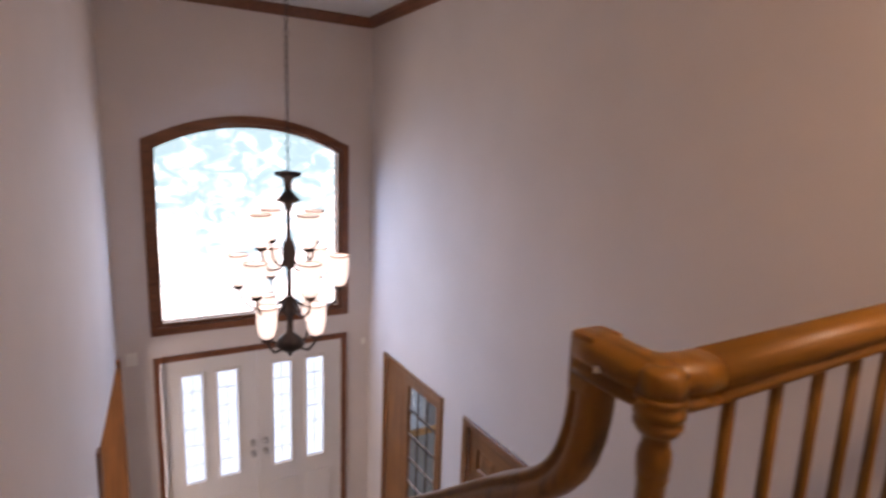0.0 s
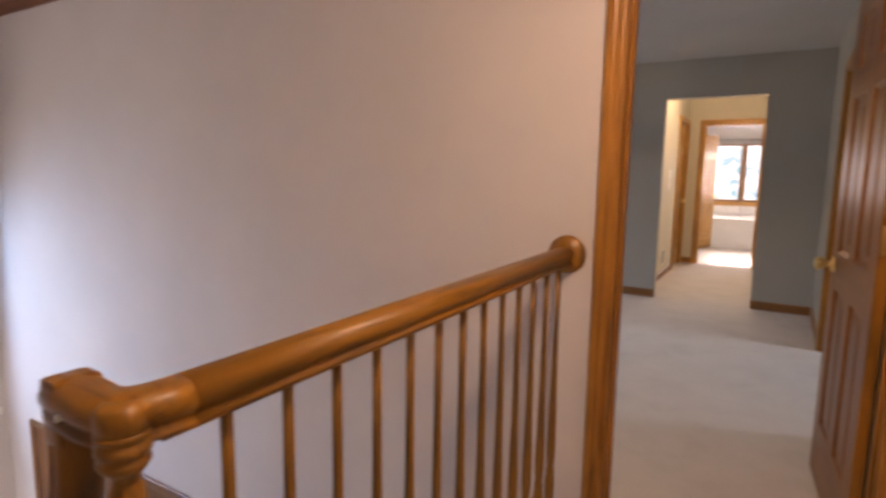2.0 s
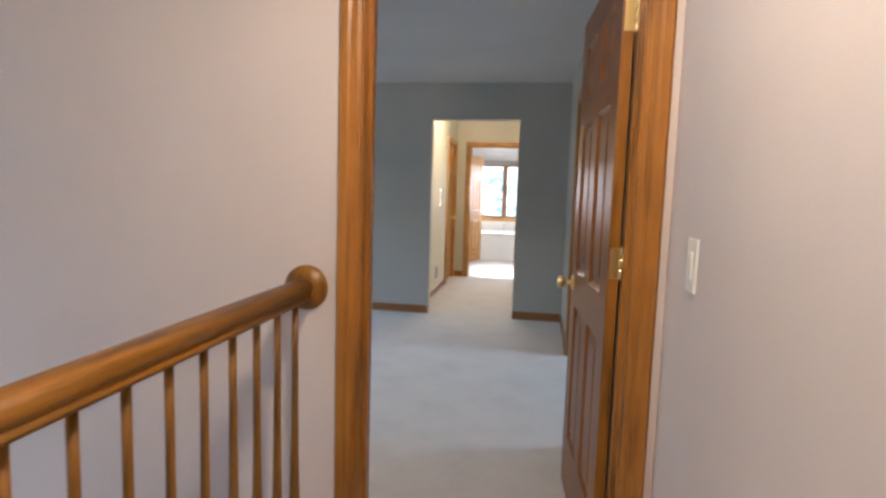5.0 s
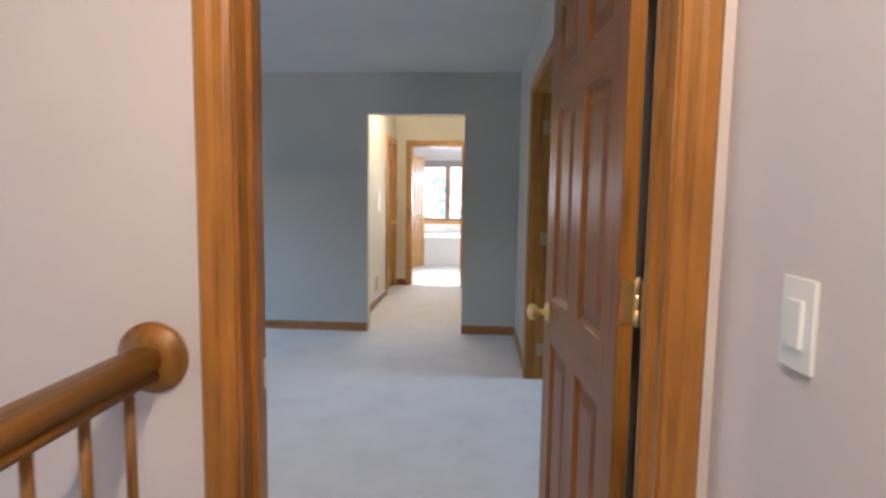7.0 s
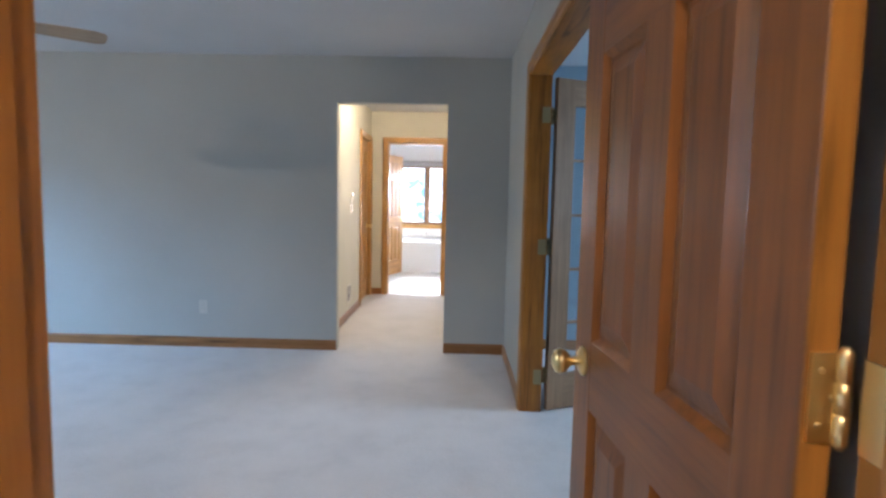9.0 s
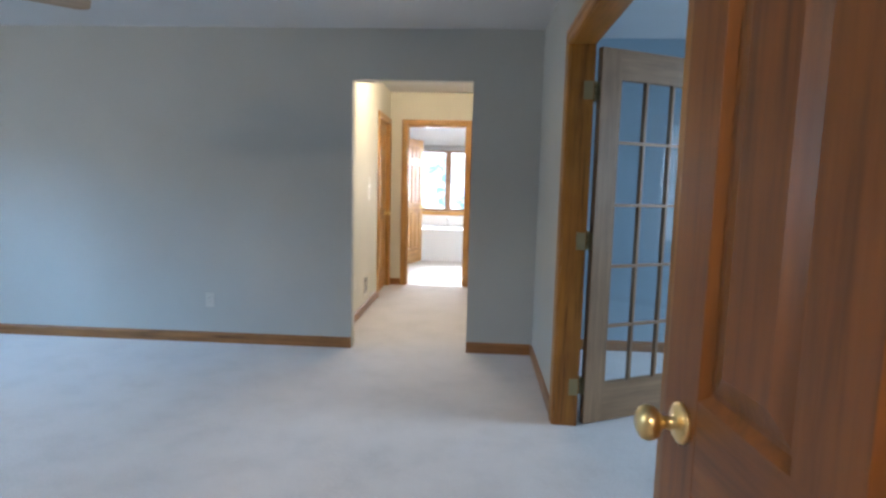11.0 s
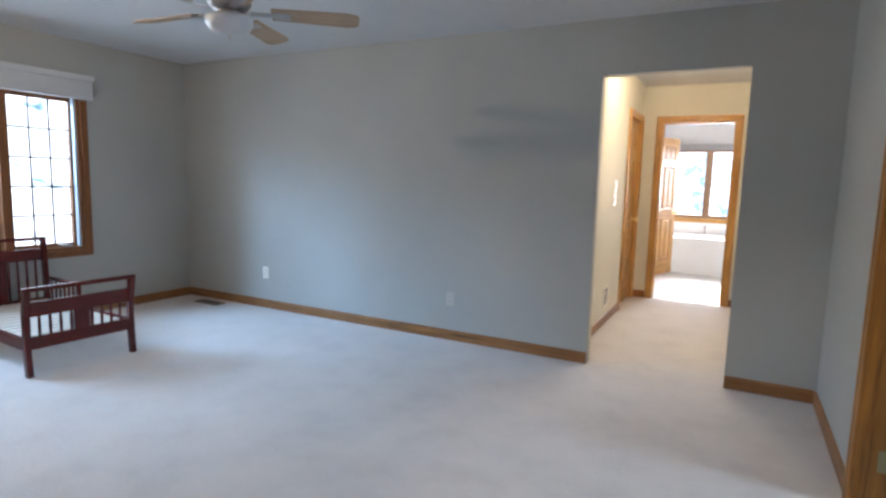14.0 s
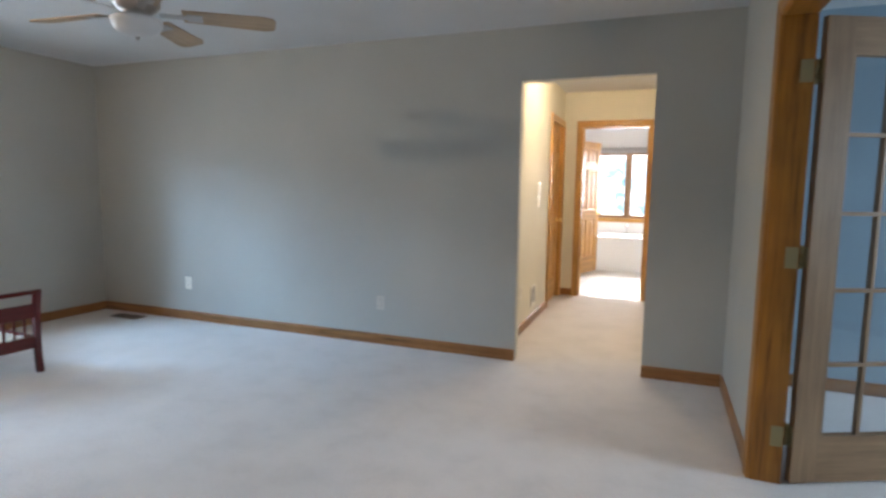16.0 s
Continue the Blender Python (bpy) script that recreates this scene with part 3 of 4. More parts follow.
for z in (0.22, 1.02, 1.80):
    part("hinge_plate", boxes((0.890, 0.938, FR1 - 0.0225, FR1 - 0.018, z - 0.046, z + 0.046), soft=0.001), AGED, bpy.data.objects["door_frame_den"], "dull brass hinge plate")


def french_door(name, w, h, m, label):
    t = 0.035
    ob = thing(name, label, "door", m, "glazed double doors")
    st, top, bot = 0.122, 0.145, 0.215
    part("stile", boxes((0, st, -t / 2, t / 2, 0.008, h), soft=0.002), PALE_Z, ob)
    part("stile", boxes((w - st, w, -t / 2, t / 2, 0.008, h), soft=0.002), PALE_Z, ob)
    part("rail", boxes((st, w - st, -t / 2 + .0005, t / 2 - .0005, 0.008, bot)), PALE_X, ob)
    part("rail", boxes((st, w - st, -t / 2 + .0005, t / 2 - .0005, h - top, h)), PALE_X, ob)
    gw, gh = w - 2 * st, h - top - bot
    for i in range(1, 3):
        x = st + gw * i / 3
        part("glazing_bar", boxes((x - 0.009, x + 0.009, -0.013, 0.013, bot, h - top), soft=0.003), PALE_Z, ob)
    for j in range(1, 5):
        z = bot + gh * j / 5
        part("glazing_bar", boxes((st, w - st, -0.0125, 0.0125, z - 0.009, z + 0.009), soft=0.003), PALE_X, ob)
    for a in range(3):
        for b in range(5):
            pane = part("pane", boxes((st + gw * a / 3 + 0.004, st + gw * (a + 1) / 3 - 0.004, -0.0015, 0.0015, bot + gh * b / 5 + 0.004, bot + gh * (b + 1) / 5 - 0.004)), GLASS, ob)
            pane.visible_shadow = False
    # bright bead round the glass
    for sgn in (-1, 1):
        y = sgn * (t / 2 - 0.004)
        for bx in ((st, st + 0.010, bot, h - top), (w - st - 0.010, w - st, bot, h - top)):
            part("glazing_bead", boxes((bx[0], bx[1], y - .004, y + .004, bx[2], bx[3])), PALE_Z, ob)
        for bx in ((bot, bot + 0.010), (h - top - 0.010, h - top)):
            part("glazing_bead", boxes((st + .01, w - st - .01, y - .004, y + .004, bx[0], bx[1])), PALE_X, ob)
    knob_set(ob, w - 0.06, 0.93, t, BRASS)
    for z in (0.22, 1.02, 1.80):
        hinge(ob, z, t, AGED, 1)
    return ob


french_door("glazed_door", 0.80, 2.02, Matrix.Translation((0.972, 2.975, 0)) @ pose(0, 0, 0, 0, 0, 26), "open pale birch glazed door with fifteen panes")
french_door("glazed_door", 0.80, 2.02, Matrix.Translation((0.972, 1.275, 0)) @ pose(0, 0, 0, 0, 0, -35), "open pale birch glazed door with fifteen panes")


# baseboards
def baseboard(name, face, u0, u1, along, out, label="oak baseboard along the carpet"):
    prof = [(0, 0.0), (0.013, 0.0), (0.013, 0.065), (0.009, 0.078), (0.004, 0.084), (0, 0.084)]
    bm = bmesh.new()
    rings = [[bm.verts.new((u, face + t * out, z) if along == "x" else (face + t * out, u, z)) for t, z in prof] for u in (u0, u1)]
    close(bm, rings)
    return structure(name, bm, BASE_X if along == "x" else BASE_Y, label, "baseboard")


baseboard("baseboard_north", 4.23, -4.93, -0.60, "x", -1)
baseboard("baseboard_north", 4.23, 0.31, 0.807, "x", -1)
baseboard("baseboard_east", 0.82, 3.04, 4.216, "y", -1)
baseboard("baseboard_east", 0.82, 0.12, 1.20, "y", -1)
baseboard("baseboard_west", -4.93, 0.12, 4.216, "y", 1)
baseboard("baseboard_south", 0.12, -4.917, -0.04, "x", 1)
baseboard("baseboard_passage", -0.75, 4.35, 6.20, "y", 1)
baseboard("baseboard_passage", 7.08, -0.737, -0.60, "x", -1)
baseboard("baseboard_passage", 7.08, 0.285, 0.427, "x", -1)
baseboard("baseboard_passage", 0.44, 4.35, 7.066, "y", -1)
baseboard("baseboard_hall", 0.0, 0.863, 0.872, "x", -1)
baseboard("baseboard_hall", 0.885, -3.6, 0.0, "y", -1)
baseboard("baseboard_den", 4.45, 0.96, 4.4, "x", -1)
baseboard("baseboard_den", 4.40, 0.32, 4.43, "y", -1)


# foyer crown moulding
def crown(name, pts):
    prof = [(0.0, 0.0), (0.0, -0.085), (0.012, -0.085), (0.018, -0.070), (0.050, -0.022), (0.062, -0.014), (0.062, 0.0)]
    bm = bmesh.new()
    rings = []
    for x, y, sx, sy in pts:
        rings.append([bm.verts.new((x + sx * t, y + sy * t, H + z)) for t, z in prof])
    close(bm, rings)
    return structure(name, bm, CHERRY_X, "dark oak crown moulding under the foyer ceiling", "crown moulding")


crown("crown_north", [(FX, 0, 1, -1), (-0.10, 0, 0, -1)])
crown("crown_front", [(FX, -2.27, 1, 0), (FX, 0, 1, -1)])


# arched window
def arched_window():
    ob = thing("window_arched", "large arched foyer window in a cherry wood frame", "window")
    ob["kind"] = "structure"
    n = 28
    def band(inner, outer, x0, x1):
        bm = bmesh.new()
        rings = []
        pts = [(AY0, ASILL, -1, -1)] + [(AY0 + (AY1 - AY0) * i / n, None, 0, 1) for i in range(n + 1)] + [(AY1, ASILL, 1, -1)]
        for y, z, sx, sz in pts:
            if z is None:
                z = arch(y)
                e = 1e-3
                d = Vector((1, (arch(min(y + e, AY1)) - arch(max(y - e, AY0))) / (min(y + e, AY1) - max(y - e, AY0))))
                nrm = Vector((-d.y, d.x)).normalized()
                if abs(y - AY0) < 1e-6:
                    nrm = Vector((-1, 0.75))
                if abs(y - AY1) < 1e-6:
                    nrm = Vector((1, 0.75))
            else:
                nrm = Vector((sx, sz))
            rings.append([bm.verts.new((x, y + nrm.x * o, z + nrm.y * o)) for x, o in ((x0, inner), (x1, inner), (x1, outer), (x0, outer))])
        rings.append(rings[0])
        for a, b in zip(rings, rings[1:]):
            for i in range(4):
                bm.faces.new((a[i], a[(i + 1) % 4], b[(i + 1) % 4], b[i]))
        bmesh.ops.recalc_face_normals(bm, faces=bm.faces[:])
        return bm
    part("window_casing", band(-0.002, 0.066, FX - 0.001, FX + 0.02), CHERRY_Y, ob)
    part("window_frame", band(-0.035, -0.0025, FX - 0.12, FX - 0.004), CHERRY_Y, ob)
    bm = bmesh.new()
    x = FX - 0.07
    ys = [AY0 + 0.03 + (AY1 - AY0 - 0.06) * i / n for i in range(n + 1)]
    bm.faces.new([bm.verts.new(p) for p in [(x, ys[0], ASILL + 0.03)] + [(x, ys[-1], ASILL + 0.03)] + [(x, y, arch(y) - 0.03) for y in reversed(ys)]])
    pane = part("pane", bm, GLASS, ob)
    pane.visible_shadow = False
    return ob


arched_window()


def front_doors():
    y0, mid, y1, top = -1.96, -1.13, -0.30, -0.68
    fr = thing("front_door_frame", "cherry wood casing round the white front doors", "door casing")
    fr["kind"] = "structure"
    w = 0.052
    part("casing_leg", boxes((FX - 0.001, FX + 0.02, y0 - w, y0, LOW, top + w), soft=0.003), CHERRY_Z, fr)
    part("casing_leg", boxes((FX - 0.001, FX + 0.02, y1, y1 + w, LOW, top + w), soft=0.003), CHERRY_Z, fr)
    part("casing_head", boxes((FX - 0.001, FX + 0.0195, y0, y1, top, top + w), soft=0.003), CHERRY_Y, fr)
    for (a, b), lites, hx in (((y0 + 0.006, mid - 0.003), ((-1.79, -1.62), (-1.49, -1.315)), mid - 0.06), ((mid + 0.003, y1 - 0.006), ((-0.985, -0.81), (-0.655, -0.48)), mid + 0.06)):
        d = thing("front_door", "white panelled front door with two narrow leaded glass lights", "door", None, "front double doors")
        xo, xi = FX - 0.075, FX - 0.03
        holes = [(l, r, -1.92, -0.85) for l, r in lites]
        part("leaf", boxes(*[(xo, xi, l, r, bb, t) for l, r, bb, t in wall_boxes(a, b, LOW + 0.01, top - 0.004, holes)]), DOORWHITE, d)
        for l, r in lites:
            part("light_surround", boxes((xi, xi + 0.012, l - 0.022, l, -1.942, -0.828), (xi, xi + 0.012, r, r + 0.022, -1.942, -0.828), (xi, xi + 0.012, l, r, -1.942, -1.92), (xi, xi + 0.012, l, r, -0.85, -0.828)), DOORWHITE, d)
            pane = part("pane", boxes((xo + 0.02, xo + 0.026, l, r, -1.92, -0.85)), OBSCURE, d, "obscured leaded glass light")
            pane.visible_shadow = False
            bars = [(xo + 0.018, xo + 0.028, (l + r) / 2 - 0.002, (l + r) / 2 + 0.002, -1.92, -0.85)]
            bars += [(xo + 0.018, xo + 0.028, l, r, z - 0.002, z + 0.002) for z in (-1.75, -1.55, -1.38, -1.20, -1.02)]
            part("leading", boxes(*bars), LEAD, d, "pale lead cames")
        for l, r in ((a + 0.10, (a + b) / 2 - 0.04), ((a + b) / 2 + 0.04, b - 0.10)):
            part("lower_panel", boxes((xi, xi + 0.010, l, r, -2.60, -2.10), soft=0.004), DOORWHITE, d)
        for z, r in ((-1.63, 0.028), (-1.745, 0.030)):
            k = part("lock" if z > -1.7 else "door_knob", lathe([(0.001, 0), (r, 0), (r, 0.006), (0.012, 0.012), (0.012, 0.03), (0.024, 0.04), (0.024, 0.055), (0.001, 0.062)], 16, axis="x"), NICKEL, d, "satin nickel lock" if z > -1.7 else "satin nickel knob")
            k.location = (xi, hx, z)


front_doors()
# lower openings of the foyer
casing("door_casing_lower_front", 0.0, -4.495, -3.445, LOW, -0.785, "x", -1, (BROWN_Z, BROWN_X), "dark oak casing of the lower front room doorway", 0.055)
casing("door_casing_lower_closet", 0.0, -3.005, -2.215, LOW, -0.80, "x", -1, (BROWN_Z, BROWN_X), "oak casing of the lower closet door")
six_panel_door("lower_closet_door", 0.79, 1.99, Matrix.Translation((-3.01, 0.03, LOW)), (BROWN_Z, BROWN_X), "closed oak door below the stairs wall", True, 0)
part("jamb_board", boxes((-4.50, -4.14, 0.008, 0.05, LOW, -0.782)), BROWN_Z, None)
tagged(bpy.data.objects["jamb_board"], "dark oak folded door leaf beside the lower doorway", "door leaf")


def lower_grid_door():
    ob = thing("lower_glazed_door", "oak framed glazed door with a dark grid", "door")
    x0, x1, z0, z1 = -4.14, -3.44, LOW + 0.01, -0.782
    part("stile", boxes((x0, x0 + 0.09, 0.012, 0.047, z0, z1)), BROWN_Z, ob)
    part("stile", boxes((x1 - 0.09, x1, 0.012, 0.047, z0, z1)), BROWN_Z, ob)
    part("rail", boxes((x0 + 0.09, x1 - 0.09, 0.0125, 0.0465, z0, z0 + 0.22)), BROWN_X, ob)
    part("rail", boxes((x0 + 0.09, x1 - 0.09, 0.0125, 0.0465, z1 - 0.10, z1)), BROWN_X, ob)
    a, b, c, d = x0 + 0.09, x1 - 0.09, z0 + 0.22, z1 - 0.10
    for i in range(1, 7):
        z = c + (d - c) * i / 7
        part("glazing_bar", boxes((a, b, 0.0225, 0.0365, z - 0.009, z + 0.009)), BRONZE, ob)
    for x in (a + (b - a) / 3, a + (b - a) * 2 / 3):
        part("glazing_bar", boxes((x - 0.005, x + 0.005, 0.023, 0.036, c, d)), BRONZE, ob)
    p = part("pane", boxes((a, b, 0.028, 0.031, c, d)), GLASS, ob)
    p.visible_shadow = False


lower_grid_door()
# casing of the opening in the foyer's other wall
lc = thing("door_casing_lower_side", "oak casing of the lower side opening", "door casing")
lc["kind"] = "structure"
part("casing_leg", boxes((-4.86, -4.772, -2.47, -2.25, LOW, -0.54)), BROWN_Z, lc)
part("casing_leg", boxes((-3.35, -3.28, -2.43, -2.362, LOW, -0.54)), BROWN_Z, lc)


# ---- bedroom window ----
def bedroom_window():
    ob = thing("window_bedroom", "wide oak framed casement window with grilles", "window")
    ob["kind"] = "structure"
    X = -4.93
    y0, y1, z0, z1 = WIN_Y0, WIN_Y1, WIN_Z0, WIN_Z1
    w = 0.055
    part("window_casing", boxes((X - .001, X + 0.02, y1, y1 + w, z0 - w, z1 + w), soft=0.003), BROWN_Z, ob)
    part("window_casing", boxes((X - .001, X + 0.02, y0 - w, y0, z0 - w, z1 + w), soft=0.003), BROWN_Z, ob)
    part("window_casing", boxes((X - .001, X + 0.0195, y0, y1, z1, z1 + w), soft=0.003), BROWN_X, ob)
    part("window_casing", boxes((X - .001, X + 0.0195, y0, y1, z0 - w, z0), soft=0.003), BROWN_X, ob)
    part("window_frame", boxes((X - 0.13, X, y0, y0 + 0.025, z0, z1), (X - 0.13, X, y1 - 0.025, y1, z0, z1)), BROWN_Z, ob)
    part("window_frame", boxes((X - 0.13, X, y0 + 0.025, y1 - 0.025, z0, z0 + 0.03), (X - 0.13, X, y0 + 0.025, y1 - 0.025, z1 - 0.025, z1)), BROWN_X, ob)
    part("side_track", boxes((X - 0.066, X - 0.020, y1 - 0.042, y1 - 0.0255, z0 + 0.031, z1 - 0.026), soft=0.002), VINYL, ob, "grey vinyl side track")
    n = 4
    pitch = (y1 - y0 - 0.05) / n
    for i in range(n):
        a, b = y0 + 0.025 + pitch * i, y0 + 0.025 + pitch * (i + 1)
        if i:
            part("mullion", boxes((X - 0.13, X + 0.004, a - 0.035, a + 0.035, z0 + 0.03, z1 - 0.025)), BROWN_Z, ob)
        s = 0.034
        a, b, c, d = a + 0.036 * (i > 0), b - 0.036 * (i < n - 1), z0 + 0.03, z1 - 0.025
        sash = part("sash", boxes((X - 0.11, X - 0.07, a, a + s, c, d), (X - 0.11, X - 0.07, b - s, b, c, d), (X - 0.11, X - 0.07, a + s, b - s, c, c + s), (X - 0.11, X - 0.07, a + s, b - s, d - s, d)), BROWN_Z, ob)
        a, b, c, d = a + s, b - s, c + s, d - s
        for k in range(1, 3):
            y = a + (b - a) * k / 3
            part("grille_bar", boxes((X - 0.088, X - 0.078, y - 0.0065, y + 0.0065, c, d)), BRONZE, sash)
        for k in range(1, 5):
            z = c + (d - c) * k / 5
            part("grille_bar", boxes((X - 0.0875, X - 0.0785, a, b, z - 0.0065, z + 0.0065)), BRONZE, sash)
        p = part("pane", boxes((X - 0.094, X - 0.090, a, b, c, d)), GLASS, sash)
        p.visible_shadow = False
        crank = part("window_crank", boxes((X - 0.06, X - 0.02, b - 0.10, b - 0.04, z0 + 0.03, z0 + 0.05), (X - 0.045, X + 0.01, b - 0.16, b - 0.08, z0 + 0.05, z0 + 0.058), soft=0.003), NICKEL, ob)


bedroom_window()
# raised pleated shade over the window
sh = thing("window_shade", "grey-white pleated shade drawn up above the window", "window shade")
part("headrail", boxes((-4.91, -4.83, WIN_Y0 - 0.08, WIN_Y1 + 0.09, 2.085, 2.135), soft=0.006), SHADE, sh)
for i in range(8):
    part("pleat", boxes((-4.911 + 0.004 * (i % 2), -4.842 - 0.006 * (i % 2), WIN_Y0 - 0.075, WIN_Y1 + 0.080, 1.955 + i * 0.0162, 1.970 + i * 0.0162), soft=0.004), SHADE, sh)
part("bottom_rail", boxes((-4.91, -4.838, WIN_Y0 - 0.077, WIN_Y1 + 0.083, 1.930, 1.953), soft=0.005), SHADE, sh)


def plain_window(name, along, face, u0, u1, z0, z1, out, label, n, deep=0.1):
    ob = thing(name, label, "window")
    ob["kind"] = "structure"
    def b(a0, a1, c0, c1, d0, d1):
        c0, c1 = sorted((face + c0 * out, face + c1 * out))
        return (a0, a1, c0, c1, d0, d1) if along == "x" else (c0, c1, a0, a1, d0, d1)
    w = 0.07
    horiz = HONEY_X if along == "x" else HONEY_Y
    part("window_casing", boxes(b(u0 - w, u0, -.001, 0.02, z0 - w, z1 + w)), HONEY_Z, ob)
    part("window_casing", boxes(b(u1, u1 + w, -.001, 0.02, z0 - w, z1 + w)), HONEY_Z, ob)
    part("window_casing", boxes(b(u0, u1, -.001, 0.0195, z1, z1 + w)), horiz, ob)
    part("window_sill", boxes(b(u0, u1, -.001, 0.03, z0 - w, z0)), horiz, ob)
    pitch = (u1 - u0) / n
    for i in range(n):
        a, c = u0 + pitch * i, u0 + pitch * (i + 1)
        s = 0.055
        sash = part("sash", boxes(b(a, a + s, -0.08, -0.02, z0, z1), b(c - s, c, -0.08, -0.02, z0, z1), b(a + s, c - s, -0.08, -0.02, z0, z0 + s), b(a + s, c - s, -0.08, -0.02, z1 - s, z1)), PALE_Z, ob)
        p = part("pane", boxes(b(a + s, c - s, -0.052, -0.048, z0 + s, z1 - s)), GLASS, sash)
        p.visible_shadow = False
    return ob


plain_window("window_bath", "x", 10.5, BW0, BW1, BWZ0, BWZ1, -1, "oak framed bathroom window of two casements", 2)
# unseen window, added on solid wall to go with the lower room's lamp
plain_window("added_window_lower", "y", -5.04, 0.5, 1.5, -1.95, -0.9, 1, "oak framed window added on a closed lower front room wall", 2)
# invented for the side room's added lamp; the wall behind has no opening
plain_window("added_window_side", "x", -4.14, -4.25, -2.95, -1.8, -0.8, 1, "oak framed window added on a closed lower side room wall", 2)
plain_window("window_den", "y", 4.40, 2.0, 3.8, 0.7, 2.05, -1, "oak framed den window", 2)

bl = thing("bath_blind", "grey blind drawn up under the head of the bathroom window", "window blind")
part("headrail", boxes((BW0 - 0.06, BW1 + 0.06, 10.43, 10.476, 1.975, 2.025), soft=0.004), BLIND, bl)
for i in range(4):
    part("folded_slat", boxes((BW0 - 0.055, BW1 + 0.055, 10.435 + 0.003 * (i % 2), 10.474, 1.925 + i * 0.0125, 1.936 + i * 0.0125), soft=0.002), BLIND, bl)

# bathtub deck under the bathroom window
tub = thing("bathtub", "white built-in bathtub with a tiled deck under the window", "bathtub")
part("apron", boxes((-1.899, 1.599, 9.50, 9.56, -0.004, 0.50)), TUB, tub)
part("deck", boxes((-1.899, 1.599, 9.48, 9.68, 0.50, 0.54), (-1.899, 1.599, 10.30, 10.499, 0.50, 0.54), (-1.899, -1.0, 9.68, 10.30, 0.50, 0.54), (0.8, 1.599, 9.68, 10.30, 0.50, 0.54)), TUB, tub)
part("basin", boxes((-1.0, 0.8, 9.68, 10.30, 0.10, 0.14), (-1.0, -0.97, 9.68, 10.30, 0.14, 0.50), (0.77, 0.8, 9.68, 10.30, 0.14, 0.50), (-0.97, 0.77, 9.68, 9.71, 0.14, 0.50), (-0.97, 0.77, 10.27, 10.30, 0.14, 0.50)), TUB, tub)
part("spout", sweep([(-0.16, 10.38, 0.54), (-0.16, 10.38, 0.66), (-0.16, 10.34, 0.70), (-0.16, 10.22, 0.68)], tube_section(0.014)), NICKEL, tub)

# outside
for nm, m, mat, s in (("backdrop_front", look((-6.4, -1.1, 0.4), (0, -1.1, 0.4)), OUT_FRONT, (1.6, 3.3)), ("backdrop_side", look((-11.5, 2.2, 1.2), (0, 2.2, 1.2)), OUT_SIDE, (9, 5.4)), ("backdrop_back", look((-0.15, 15, 1.4), (-0.15, 0, 1.4)), OUT_BACK, (7, 4.2)), ("backdrop_den", look((9.5, 3.4, 1.4), (0, 3.4, 1.4)), OUT_BACK, (7, 4.2))):
    bm = bmesh.new()
    bm.faces.new([bm.verts.new((x * s[0], y * s[1], 0)) for x, y in ((-1, -1), (1, -1), (1, 1), (-1, 1))])
    ob = structure(nm, bm, mat, "hazy bright garden and trees outside the window", "backdrop")
    ob.matrix_basis = m
    ob.visible_diffuse = True


# ---- balcony railing ----
RX, RZ = -0.178, 0.978
RISE = 0.009  # the rail climbs this much towards the wall
rail_sec = [(1.03 * a, (1.0 if c > 0 else 1.08) * c) for a, c in [(-0.022, -0.027), (0.022, -0.027), (0.029, -0.024), (0.030, -0.016), (0.0235, -0.0125), (0.0235, -0.008), (0.030, -0.003), (0.034, 0.006), (0.034, 0.016), (0.029, 0.026), (0.019, 0.033), (0.007, 0.0355), (-0.007, 0.0355), (-0.019, 0.033), (-0.029, 0.026), (-0.034, 0.016), (-0.034, 0.006), (-0.030, -0.003), (-0.0235, -0.008), (-0.0235, -0.0125), (-0.030, -0.016), (-0.029, -0.024)]]
goose_sec = [(0.84 * a, 0.84 * c) for a, c in rail_sec]
NY = -1.62


